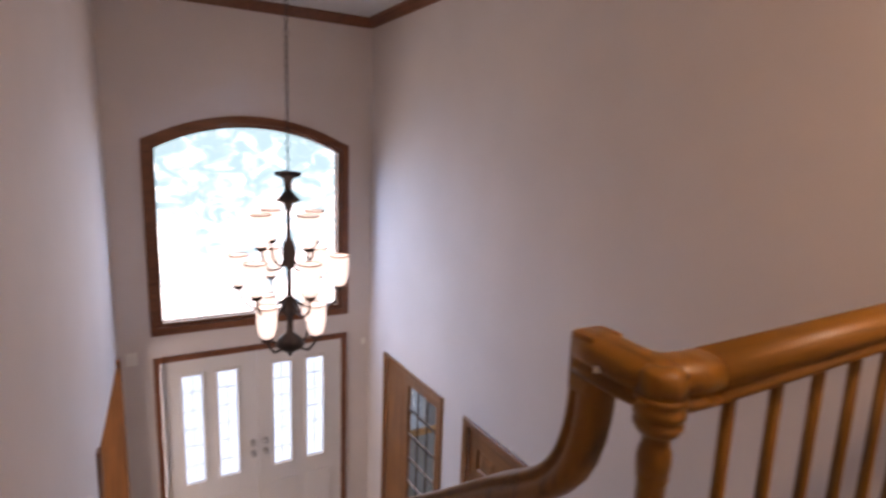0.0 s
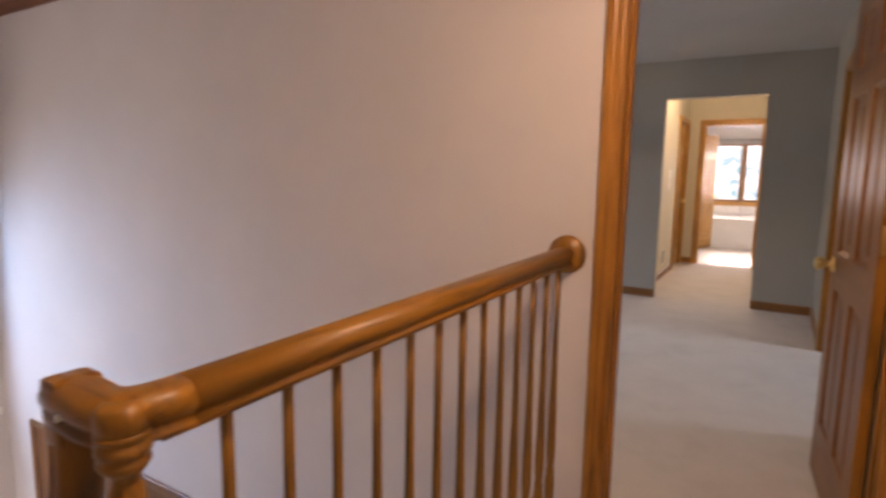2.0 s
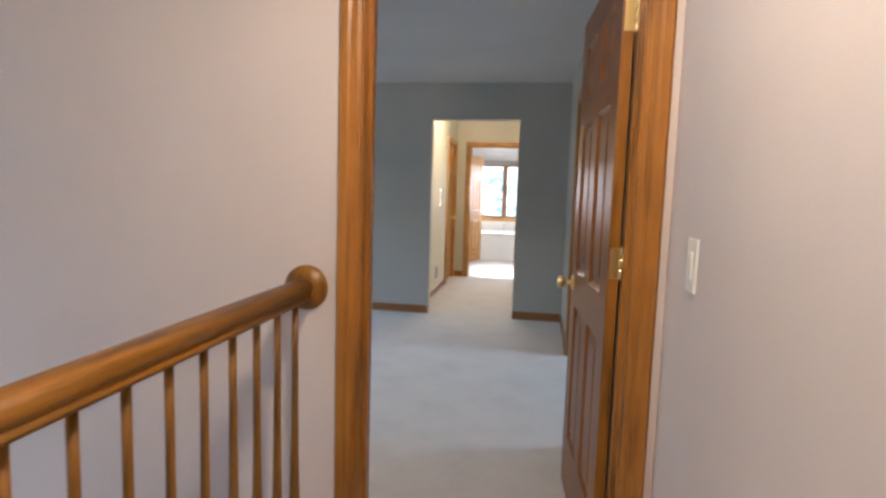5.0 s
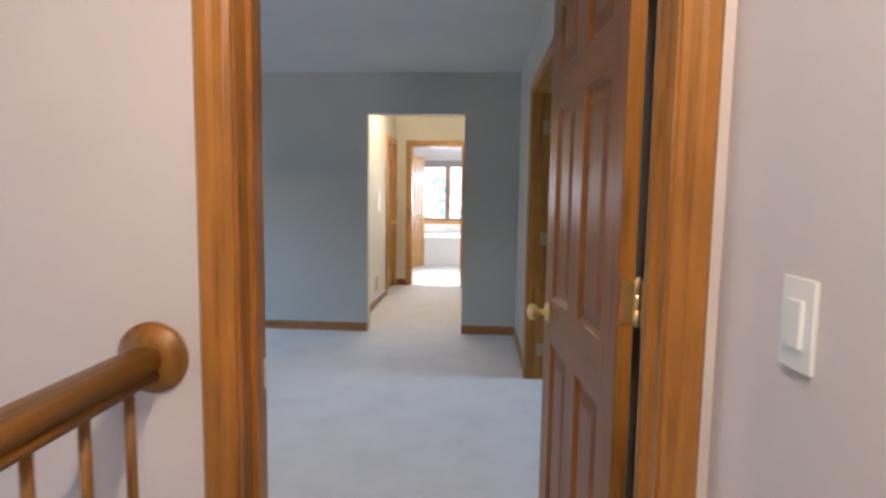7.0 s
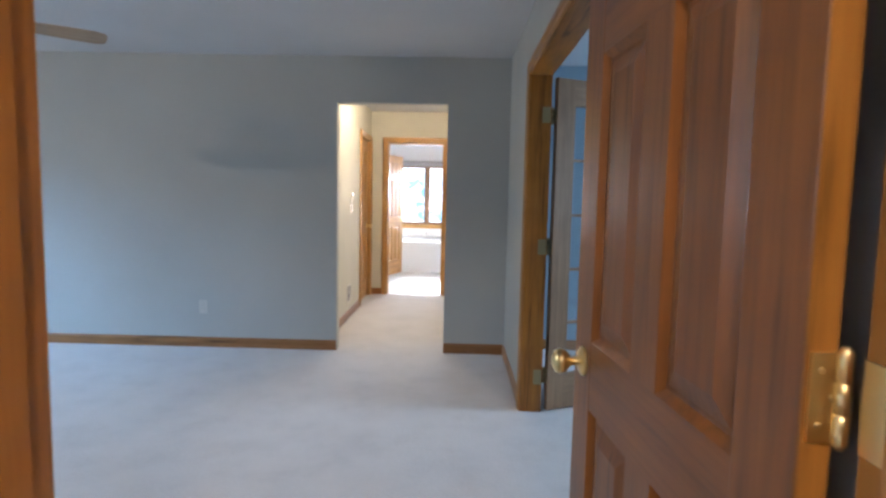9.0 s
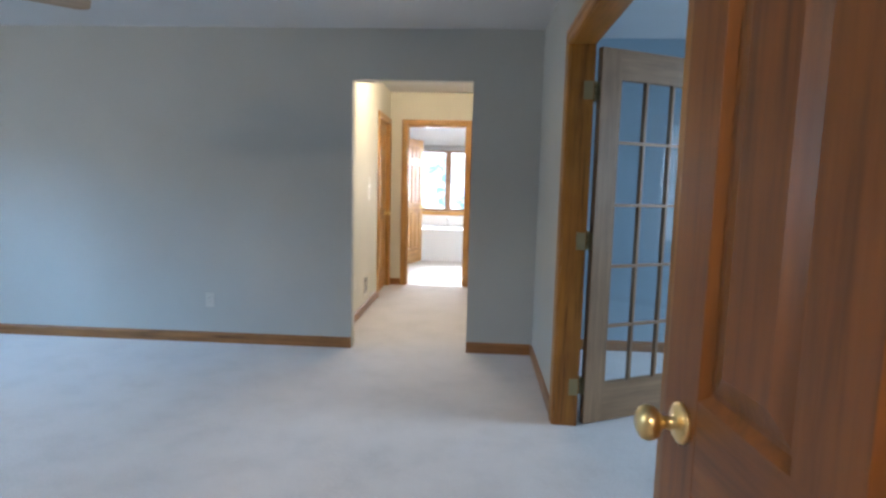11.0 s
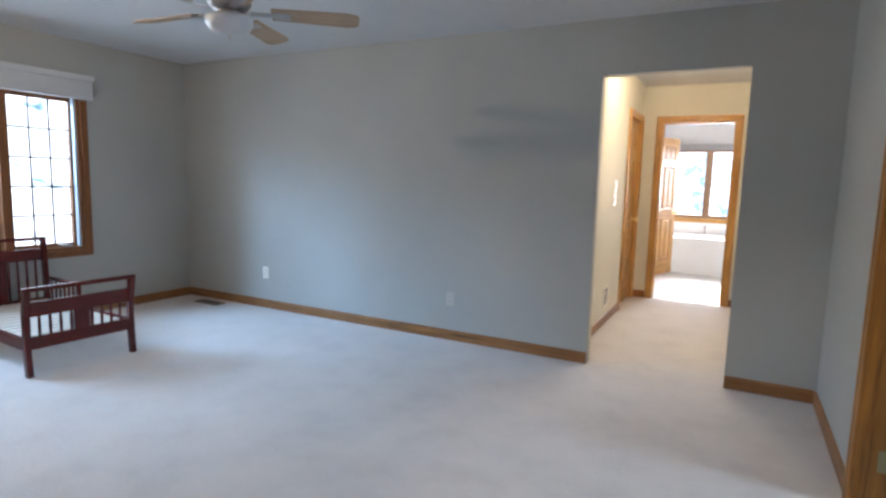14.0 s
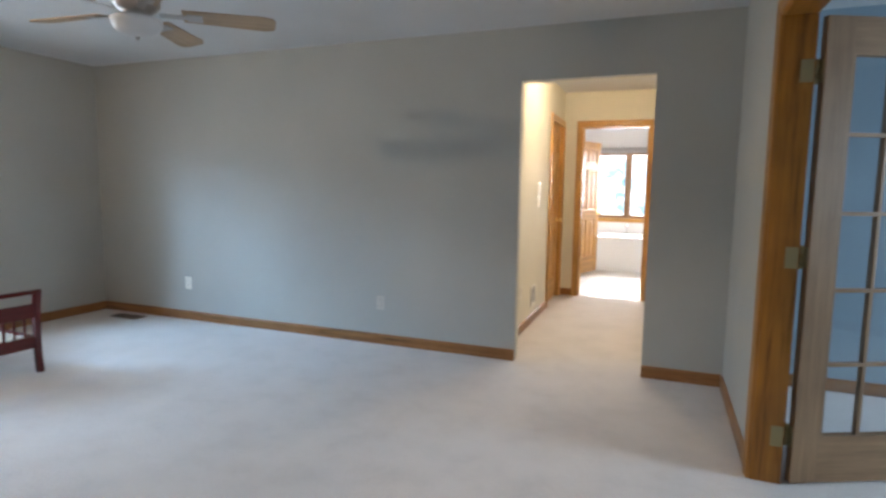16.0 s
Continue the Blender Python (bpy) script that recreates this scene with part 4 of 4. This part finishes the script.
def railing():
    ob = thing("balcony_railing", "golden oak balcony railing with slim turned balusters", "railing")
    part("handrail", sweep([(RX, NY + 0.08, RZ), (RX, -0.8, RZ + RISE / 2), (RX, -0.018, RZ + RISE)], rail_sec), RAIL_Y, ob)
    part("fillet", sweep([(RX, NY + 0.04, RZ - 0.031), (RX, -0.8, RZ + RISE / 2 - 0.031), (RX, -0.018, RZ + RISE - 0.031)], [(-0.016, -0.004), (0.016, -0.004), (0.016, 0.004), (-0.016, 0.004)], smooth=False), RAIL_Y, ob)
    # newel: slim turned post under the curved end of the rail
    prof = [(0.045, 0.0), (0.045, 0.30), (0.034, 0.31), (0.028, 0.33), (0.034, 0.36), (0.030, 0.42), (0.022, 0.62), (0.0185, 0.765), (0.0180, RZ - 0.125), (0.0205, RZ - 0.118), (0.0185, RZ - 0.115), (0.0205, RZ - 0.110), (0.0215, RZ - 0.095), (0.0205, RZ - 0.082), (0.0175, RZ - 0.074), (0.0172, RZ - 0.062), (0.0250, RZ - 0.056), (0.0305, RZ - 0.047), (0.0305, RZ - 0.042), (0.0265, RZ - 0.039), (0.0265, RZ - 0.036), (0.0320, RZ - 0.032), (0.0320, RZ - 0.022), (0.0280, RZ - 0.019), (0.0285, RZ - 0.016), (0.0318, RZ - 0.013), (0.0318, RZ - 0.006), (0.001, RZ - 0.005)]
    part("newel_post", lathe(prof, 28, RX, NY), RAIL_Z, ob)
    gx = RX - 0.112
    turn = [(RX, NY + 0.08, RZ), (RX - 0.001, NY + 0.050, RZ), (RX - 0.006, NY + 0.028, RZ), (RX - 0.016, NY + 0.011, RZ), (RX - 0.032, NY + 0.002, RZ), (RX - 0.050, NY, RZ + 0.001), (RX - 0.070, NY, RZ + 0.002), (RX - 0.095, NY, RZ + 0.004), (gx - 0.012, NY, RZ + 0.005)]
    part("rail_turn", sweep(turn, rail_sec), RAIL_X, ob)
    part("newel_drum", lathe([(0.001, RZ + 0.030), (0.020, RZ + 0.030), (0.030, RZ + 0.022), (0.0305, RZ + 0.010), (0.0305, RZ - 0.006), (0.001, RZ - 0.007)], 28, RX, NY), RAIL_Z, ob)
    part("corner_block", boxes((gx - 0.0235, gx + 0.0235, NY - 0.030, NY + 0.030, RZ - 0.05, RZ + 0.040), soft=0.010), RAIL_X, ob)
    drop = [(gx + dx, NY, RZ + dz) for dx, dz in ((0, 0.03), (0, -0.05), (-0.002, -0.085), (-0.008, -0.120), (-0.018, -0.152), (-0.034, -0.184), (-0.056, -0.212), (-0.084, -0.238), (-0.12, -0.264), (-0.20, -0.318), (-0.36, -0.44), (-1.2, -1.07), (-3.1, -2.50))]
    bm = bmesh.new()
    rings = []
    pts = [Vector(p) for p in drop]
    for i, p in enumerate(pts):
        d = (pts[min(i + 1, len(pts) - 1)] - pts[max(i - 1, 0)]).normalized()
        side = Vector((0, 1, 0))
        top = d.cross(side)
        rings.append([bm.verts.new(p + side * s + top * h) for s, h in goose_sec])
    close(bm, rings)
    for f in bm.faces:
        f.smooth = len(f.verts) == 4
    part("gooseneck", bm, RAIL_Z, ob)
    nails = boxes((gx + 0.034, gx + 0.041, NY - 0.0385, NY - 0.030, RZ - 0.002, RZ + 0.007), soft=0.002)
    part("dowel_plug", nails, PLASTIC, ob)
    bal = [(0.017, 0.0), (0.017, 0.14), (0.013, 0.15), (0.017, 0.165), (0.012, 0.18), (0.0165, 0.23), (0.0165, 0.28), (0.012, 0.50), (0.0098, 0.70), (0.0092, RZ - 0.030)]
    first = None
    for i in range(13):
        y = NY + 0.146 + 0.1165 * i
        if first is None:
            first = part("baluster", lathe(bal, 14), RAIL_Z, ob)
            first.location = (RX, y, 0.012)
        else:
            b = new("baluster", first.data)
            b.parent, b.location = ob, (RX, y, 0.012 + RISE * i / 13)
    part("shoe_rail", boxes((RX - 0.03, RX + 0.03, NY, -0.002, 0.0, 0.014), soft=0.003), RAIL_Y, ob)
    for i in range(12):
        x = gx - 0.45 - 0.22 * i
        top = RZ - 0.54 - 0.75 * 0.22 * i
        b = new("baluster", first.data)
        b.parent, b.location = ob, (x, NY, top - RZ + 0.03)
    ros = part("rosette", lathe([(0.001, -0.028), (0.046, -0.028), (0.050, -0.024), (0.056, -0.021), (0.065, -0.013), (0.070, -0.008), (0.070, -0.0005)], 32, axis="y"), RAIL_Z, ob, "round turned oak rosette on the wall")
    ros.location = (RX + 0.004, 0, RZ + RISE + 0.008)


railing()


# stairs down to the foyer
def stairs():
    ob = thing("staircase", "carpeted stairs going down to the foyer", "stairs")
    n = 15
    rise = -LOW / n
    for i in range(1, n):
        x1 = -0.28 - 0.25 * (i - 1)
        part("tread", boxes((x1 - 0.25, x1, -2.36, NY + 0.05, -rise * i - 0.05, -rise * i), soft=0.008), CARPET, ob)
        part("riser", boxes((x1 - 0.012, x1, -2.36, NY + 0.05, -rise * i, -rise * (i - 1) - 0.051)), CARPET, ob)
    bm = bmesh.new()
    side = [(-0.25, -0.0), (-0.28 - 0.25 * (n - 1), -rise * (n - 1)), (-0.28 - 0.25 * (n - 1), LOW), (-0.25, LOW)]
    rings = [[bm.verts.new((x, y, z)) for x, z in side] for y in (NY - 0.02 + 0.07, NY + 0.09)]
    close(bm, rings)
    part("stringer", bm, HALL, ob)


stairs()


# ---- toddler bed ----
def toddler_bed(m):
    ob = thing("toddler_bed", "dark mahogany toddler bed frame with bare slats and no mattress", "bed", m)
    W, L = 0.66, 1.22
    def post(x, y, z, lean, mat=MAHOG_Z):
        pts = [(x + lean * 0.05, y, 0), (x + lean * 0.01, y, 0.12), (x, y, 0.22), (x + lean * 0.02, y, 0.40), (x + lean * 0.11, y, z)]
        part("post", sweep(pts, [(-0.02, -0.018), (0.02, -0.018), (0.02, 0.018), (-0.02, 0.018)], up=(0, 1, 0), smooth=False), mat, ob)
    for x, z, lean in ((0, 0.56, 0.30), (-L, 0.74, -0.20)):
        for y in (0, W):
            post(x, y, z, lean)
        lx = lambda zz: x + lean * (0.02 + 0.09 * max(0, (zz - 0.40)) / (z - 0.40)) if zz > 0.40 else x + lean * 0.01
        part("top_rail", boxes((lx(z) - 0.016, lx(z) + 0.016, -0.024, W + 0.024, z - 0.012, z + 0.016), soft=0.006), MAHOG_Y, ob)
        b = z - 0.10
        part("crest_board", boxes((lx(b) - 0.010, lx(b) + 0.010, 0.02, W - 0.02, b - 0.075, b + 0.02), soft=0.004), MAHOG_Y, ob)
        part("lower_board", boxes((x - 0.010, x + 0.010, 0.02, W - 0.02, 0.17, 0.255), soft=0.004), MAHOG_Y, ob)
        part("splat", boxes((x - 0.008, x + 0.012, W / 2 - 0.05, W / 2 + 0.05, 0.255, b - 0.074)), MAHOG_Z, ob)
        for s in (0, 1):
            for k in range(4):
                y = (0.075 + k * 0.063) if s == 0 else W - (0.075 + k * 0.063)
                sp_ = part("spindle", lathe([(0.008, 0.25), (0.010, (b + 0.17) / 2), (0.008, b - 0.07)], 10, x + 0.004, y), MAHOG_Z, ob)
    for y in (-0.004, W + 0.004):
        part("side_rail", boxes((-L + 0.02, -0.02, y - 0.011, y + 0.011, 0.17, 0.25), soft=0.004), MAHOG_X, ob)
        part("guard_rail", boxes((-L + 0.02, -L + 0.51, y - 0.012, y + 0.012, 0.40, 0.428), soft=0.005), MAHOG_X, ob)
        part("guard_post", boxes((-L + 0.49, -L + 0.525, y - 0.012, y + 0.012, 0.18, 0.43), soft=0.004), MAHOG_Z, ob)
        for k in range(6):
            part("spindle", lathe([(0.007, 0.25), (0.009, 0.32), (0.007, 0.40)], 8, -L + 0.08 + k * 0.068, y), MAHOG_Z, ob)
    for k in range(14):
        x = -0.07 - k * 0.088
        part("slat", boxes((x - 0.028, x + 0.028, 0.01, W - 0.01, 0.222, 0.234)), SLATWOOD, ob, "pale bare bed slat" if k == 0 else "")
    return ob


toddler_bed(Matrix.Translation((-3.585, 2.0, 0)) @ pose(0, 0, 0, 0, 0, -3))


# ---- ceiling fan ----
def ceiling_fan(cx, cy, z, first):
    ob = thing("ceiling_fan", "nickel ceiling fan with five maple blades and glass bowl", "ceiling fan", Matrix.Translation((cx, cy, 0)))
    part("canopy", lathe([(0.001, H), (0.065, H), (0.065, H - 0.02), (0.045, H - 0.06), (0.014, H - 0.07)], 24), NICKEL, ob)
    part("downrod", lathe([(0.012, z + 0.10), (0.012, H - 0.06)], 12), NICKEL, ob)
    part("motor", lathe([(0.012, z + 0.125), (0.05, z + 0.12), (0.085, z + 0.10), (0.105, z + 0.06), (0.105, z + 0.03), (0.085, z + 0.005), (0.06, z - 0.005), (0.06, z - 0.018), (0.075, z - 0.022), (0.075, z - 0.034), (0.02, z - 0.035)], 28), NICKEL, ob)
    part("glass_bowl", lathe([(0.108, z - 0.033), (0.112, z - 0.040), (0.111, z - 0.058), (0.098, z - 0.085), (0.072, z - 0.103), (0.038, z - 0.113), (0.001, z - 0.116)], 32), BOWL, ob, "white frosted glass light bowl")
    part("finial", lathe([(0.001, z - 0.131), (0.008, z - 0.125), (0.010, z - 0.116)], 12), NICKEL, ob)
    for i in range(5):
        bm = bmesh.new()
        n = 10
        out = []
        for k in range(n + 1):
            r = 0.20 + 0.42 * k / n
            w = 0.055 + 0.018 * k / n
            if k == n:
                w -= 0.016
            out.append((r, w))
        pts = [(r, w) for r, w in out] + [(out[-1][0] + 0.012, 0.035), (out[-1][0] + 0.012, -0.035)] + [(r, -w) for r, w in reversed(out)]
        top = [bm.verts.new((x, y, 0.003)) for x, y in pts]
        bot = [bm.verts.new((x, y, -0.003)) for x, y in pts]
        bm.faces.new(top)
        bm.faces.new(bot[::-1])
        for k in range(len(pts)):
            bm.faces.new((top[k], bot[k], bot[(k + 1) % len(pts)], top[(k + 1) % len(pts)]))
        bmesh.ops.recalc_face_normals(bm, faces=bm.faces[:])
        bl = part("blade", bm, MAPLE, ob)
        bl.matrix_basis = pose(0, 0, z + 0.0, 0, 0, first + 72 * i) @ pose(0, 0, 0, -12, 0, 0)
        arm = part("blade_arm", boxes((0.10, 0.25, -0.018, 0.018, -0.010, -0.004), (0.22, 0.29, -0.035, 0.035, -0.0095, -0.0045), soft=0.002), NICKEL, bl)
    return ob


ceiling_fan(-1.98, 2.22, 2.105, 39.5)


# ---- chandelier ----
def chandelier(cx, cy):
    ob = thing("chandelier", "three-tier dark bronze chandelier with white glass bell shades", "chandelier", Matrix.Translation((cx, cy, 0)))
    part("canopy", lathe([(0.001, H), (0.07, H), (0.06, H - 0.025), (0.012, H - 0.04)], 20), BRONZE, ob)
    n = 0
    z = H - 0.04
    while z > 1.10:
        bm = sweep([(0.010 * math.cos(a), 0, z - 0.022 + 0.022 * math.sin(a)) for a in [2 * math.pi * k / 10 for k in range(11)]], tube_section(0.0025, 5), up=(0, 1, 0))
        link = part("chain_link", bm, BRONZE, ob)
        if n % 2:
            link.matrix_basis = pose(0, 0, 0, 0, 0, 90)
        z -= 0.039
        n += 1
    part("hub", lathe([(0.001, 1.10), (0.075, 1.09), (0.08, 1.07), (0.03, 1.05), (0.022, 0.98), (0.045, 0.95), (0.075, 0.92), (0.03, 0.90), (0.018, 0.86)], 20), BRONZE, ob)
    part("column", lathe([(0.014, 0.88), (0.014, 0.70), (0.035, 0.66), (0.045, 0.60), (0.03, 0.52), (0.016, 0.50), (0.016, 0.34), (0.05, 0.30), (0.055, 0.24), (0.02, 0.20), (0.02, 0.10), (0.07, 0.06), (0.09, 0.02), (0.06, -0.01), (0.02, -0.03), (0.012, -0.05), (0.001, -0.06)], 20), BRONZE, ob)
    shade_prof = [(0.022, 0.0), (0.038, 0.012), (0.052, 0.05), (0.058, 0.10), (0.058, 0.15), (0.063, 0.185), (0.0635, 0.187), (0.061, 0.187), (0.054, 0.15), (0.046, 0.05), (0.018, 0.006)]
    for count, r, z0, zs, off in ((4, 0.19, 0.56, 0.66, 20), (6, 0.30, 0.30, 0.40, 8), (4, 0.20, 0.06, 0.12, 35)):
        for i in range(count):
            a = off + 360 * i / count
            arm = part("arm", sweep([(0.02, 0, z0 + 0.02), (r * 0.35, 0, z0 - 0.05), (r * 0.70, 0, z0 - 0.05), (r * 0.93, 0, z0 + 0.0), (r, 0, zs - 0.01)], tube_section(0.008)), BRONZE, ob)
            arm.matrix_basis = pose(0, 0, 0, 0, 0, a)
            cup = part("cup", lathe([(0.006, zs - 0.03), (0.030, zs - 0.022), (0.034, zs - 0.004), (0.020, zs)], 14, r, 0), BRONZE, arm)
            part("shade", lathe([(q, zs + h) for q, h in shade_prof], 18, r, 0, caps=False), FROST, arm, "white frosted glass bell shade")
            part("rim", lathe([(0.0640, zs + 0.182), (0.0652, zs + 0.187), (0.0640, zs + 0.192), (0.0610, zs + 0.187), (0.0640, zs + 0.182)], 18, r, 0, caps=False), COPPER, arm)
    return ob


chandelier(-3.1, -1.31)


# ---- switches, outlets, vents, lamps ----
def plate(name, m, w, h, label, kind, category, mat=None):
    """A wall plate whose face looks along local -y."""
    ob = thing(name, label, category, m)
    part("plate", boxes((-w / 2, w / 2, -0.006, 0, -h / 2, h / 2), soft=0.002), mat or PLASTIC, ob)
    if kind == "outlet":
        for dz in (-0.020, 0.020):
            part("receptacle", boxes((-0.016, 0.016, -0.008, -0.0055, dz - 0.014, dz + 0.014), soft=0.001), mat or PLASTIC, ob)
            part("slot", boxes((-0.008, -0.006, -0.0084, -0.008, dz - 0.004, dz + 0.006), (0.006, 0.008, -0.0084, -0.008, dz - 0.004, dz + 0.006)), SLOT, ob)
    else:
        n = max(1, round(w / 0.07))
        for i in range(n):
            x = (i - (n - 1) / 2) * 0.046
            part("rocker", boxes((x - 0.017, x + 0.017, -0.011, -0.0055, -0.033, 0.033), soft=0.002), mat or PLASTIC, ob)
    return ob


plate("light_switch", Matrix.Translation((0.885, -0.255, 1.150)) @ pose(0, 0, 0, 0, 0, -90), 0.075, 0.125, "ivory rocker light switch on the hall wall", "switch", "light switch")
plate("outlet", Matrix.Translation((-1.735, 4.23, 0.345)), 0.07, 0.115, "wall-coloured outlet low on the grey wall", "outlet", "outlet", TANPLATE)
plate("outlet", Matrix.Translation((-3.80, 4.23, 0.355)), 0.075, 0.12, "white wall outlet low on the grey wall", "outlet", "outlet")
plate("light_switch", Matrix.Translation((-0.75, 5.69, 1.305)) @ pose(0, 0, 0, 0, 0, 90), 0.075, 0.11, "ivory thermostat plate on the passage wall", "switch", "thermostat")
plate("light_switch", Matrix.Translation((-0.75, 5.69, 1.175)) @ pose(0, 0, 0, 0, 0, 90), 0.075, 0.11, "ivory light switch on the passage wall", "switch", "light switch")
plate("outlet", Matrix.Translation((-0.75, 5.02, 0.37)) @ pose(0, 0, 0, 0, 0, 90), 0.07, 0.115, "ivory outlet on the passage wall", "outlet", "outlet")
plate("light_switch", Matrix.Translation((FX, -2.17, -0.61)) @ pose(0, 0, 0, 0, 0, 90), 0.09, 0.115, "ivory door chime plate on the foyer wall", "switch", "wall plate")
plate("light_switch", Matrix.Translation((FX, -0.06, -0.745)) @ pose(0, 0, 0, 0, 0, 90), 0.045, 0.05, "small ivory sensor on the foyer wall", "switch", "wall sensor")


def vent(name, m, w, h, label, mat, n):
    ob = thing(name, label, "air vent", m)
    part("backing", boxes((-w / 2 + .008, w / 2 - .008, -0.002, -0.0005, -h / 2 + .008, h / 2 - .008)), SLOT, ob)
    part("vent_frame", boxes((-w / 2, w / 2, -0.006, 0, -h / 2, -h / 2 + .015), (-w / 2, w / 2, -0.006, 0, h / 2 - .015, h / 2), (-w / 2, -w / 2 + .015, -0.006, 0, -h / 2 + .015, h / 2 - .015), (w / 2 - .015, w / 2, -0.006, 0, -h / 2 + .015, h / 2 - .015)), mat, ob)
    for i in range(n):
        z = -h / 2 + 0.015 + (h - 0.03) * (i + 0.5) / n
        part("slat", boxes((-w / 2 + .015, w / 2 - .015, -0.005, -0.003, z - 0.003, z + 0.003)), mat, ob)
    return ob


vent("floor_register", Matrix.Translation((-4.42, 4.06, 0.001)) @ pose(0, 0, 0, -90, 0, 0), 0.33, 0.13, "brown metal floor register in the carpet", VENTMETAL, 7)
vent("wall_register", Matrix.Translation((-0.75, 5.55, 0.26)) @ pose(0, 0, 0, 0, 0, 90), 0.22, 0.20, "painted return air grille low on the passage wall", PLASTIC, 9)

def flush_light(name, x, y, label):
    lamp = thing(name, label, "ceiling light", Matrix.Translation((x, y, 0)))
    part("base", lathe([(0.001, H), (0.12, H), (0.12, H - 0.02), (0.001, H - 0.021)], 24), BRASS, lamp)
    bowl = part("glass_bowl", lathe([(0.001, H - 0.022), (0.160, H - 0.024), (0.168, H - 0.030), (0.160, H - 0.044), (0.130, H - 0.062), (0.080, H - 0.078), (0.001, H - 0.084)], 32), GLASS, lamp, "clear shallow glass bowl")
    bowl.visible_shadow = False
    return lamp


flush_light("hall_ceiling_light", 0.50, -1.10, "round glass ceiling light in the hall")
flush_light("bedroom_ceiling_light", -3.09, 1.07, "round glass ceiling light in the bedroom")
dl = thing("passage_downlight", "recessed warm downlight in the passage ceiling", "downlight", Matrix.Translation((-0.13, 5.30, 0)))
part("trim_ring", lathe([(0.075, H), (0.10, H - 0.001), (0.10, H - 0.008), (0.075, H - 0.006)], 24), PLASTIC, dl)
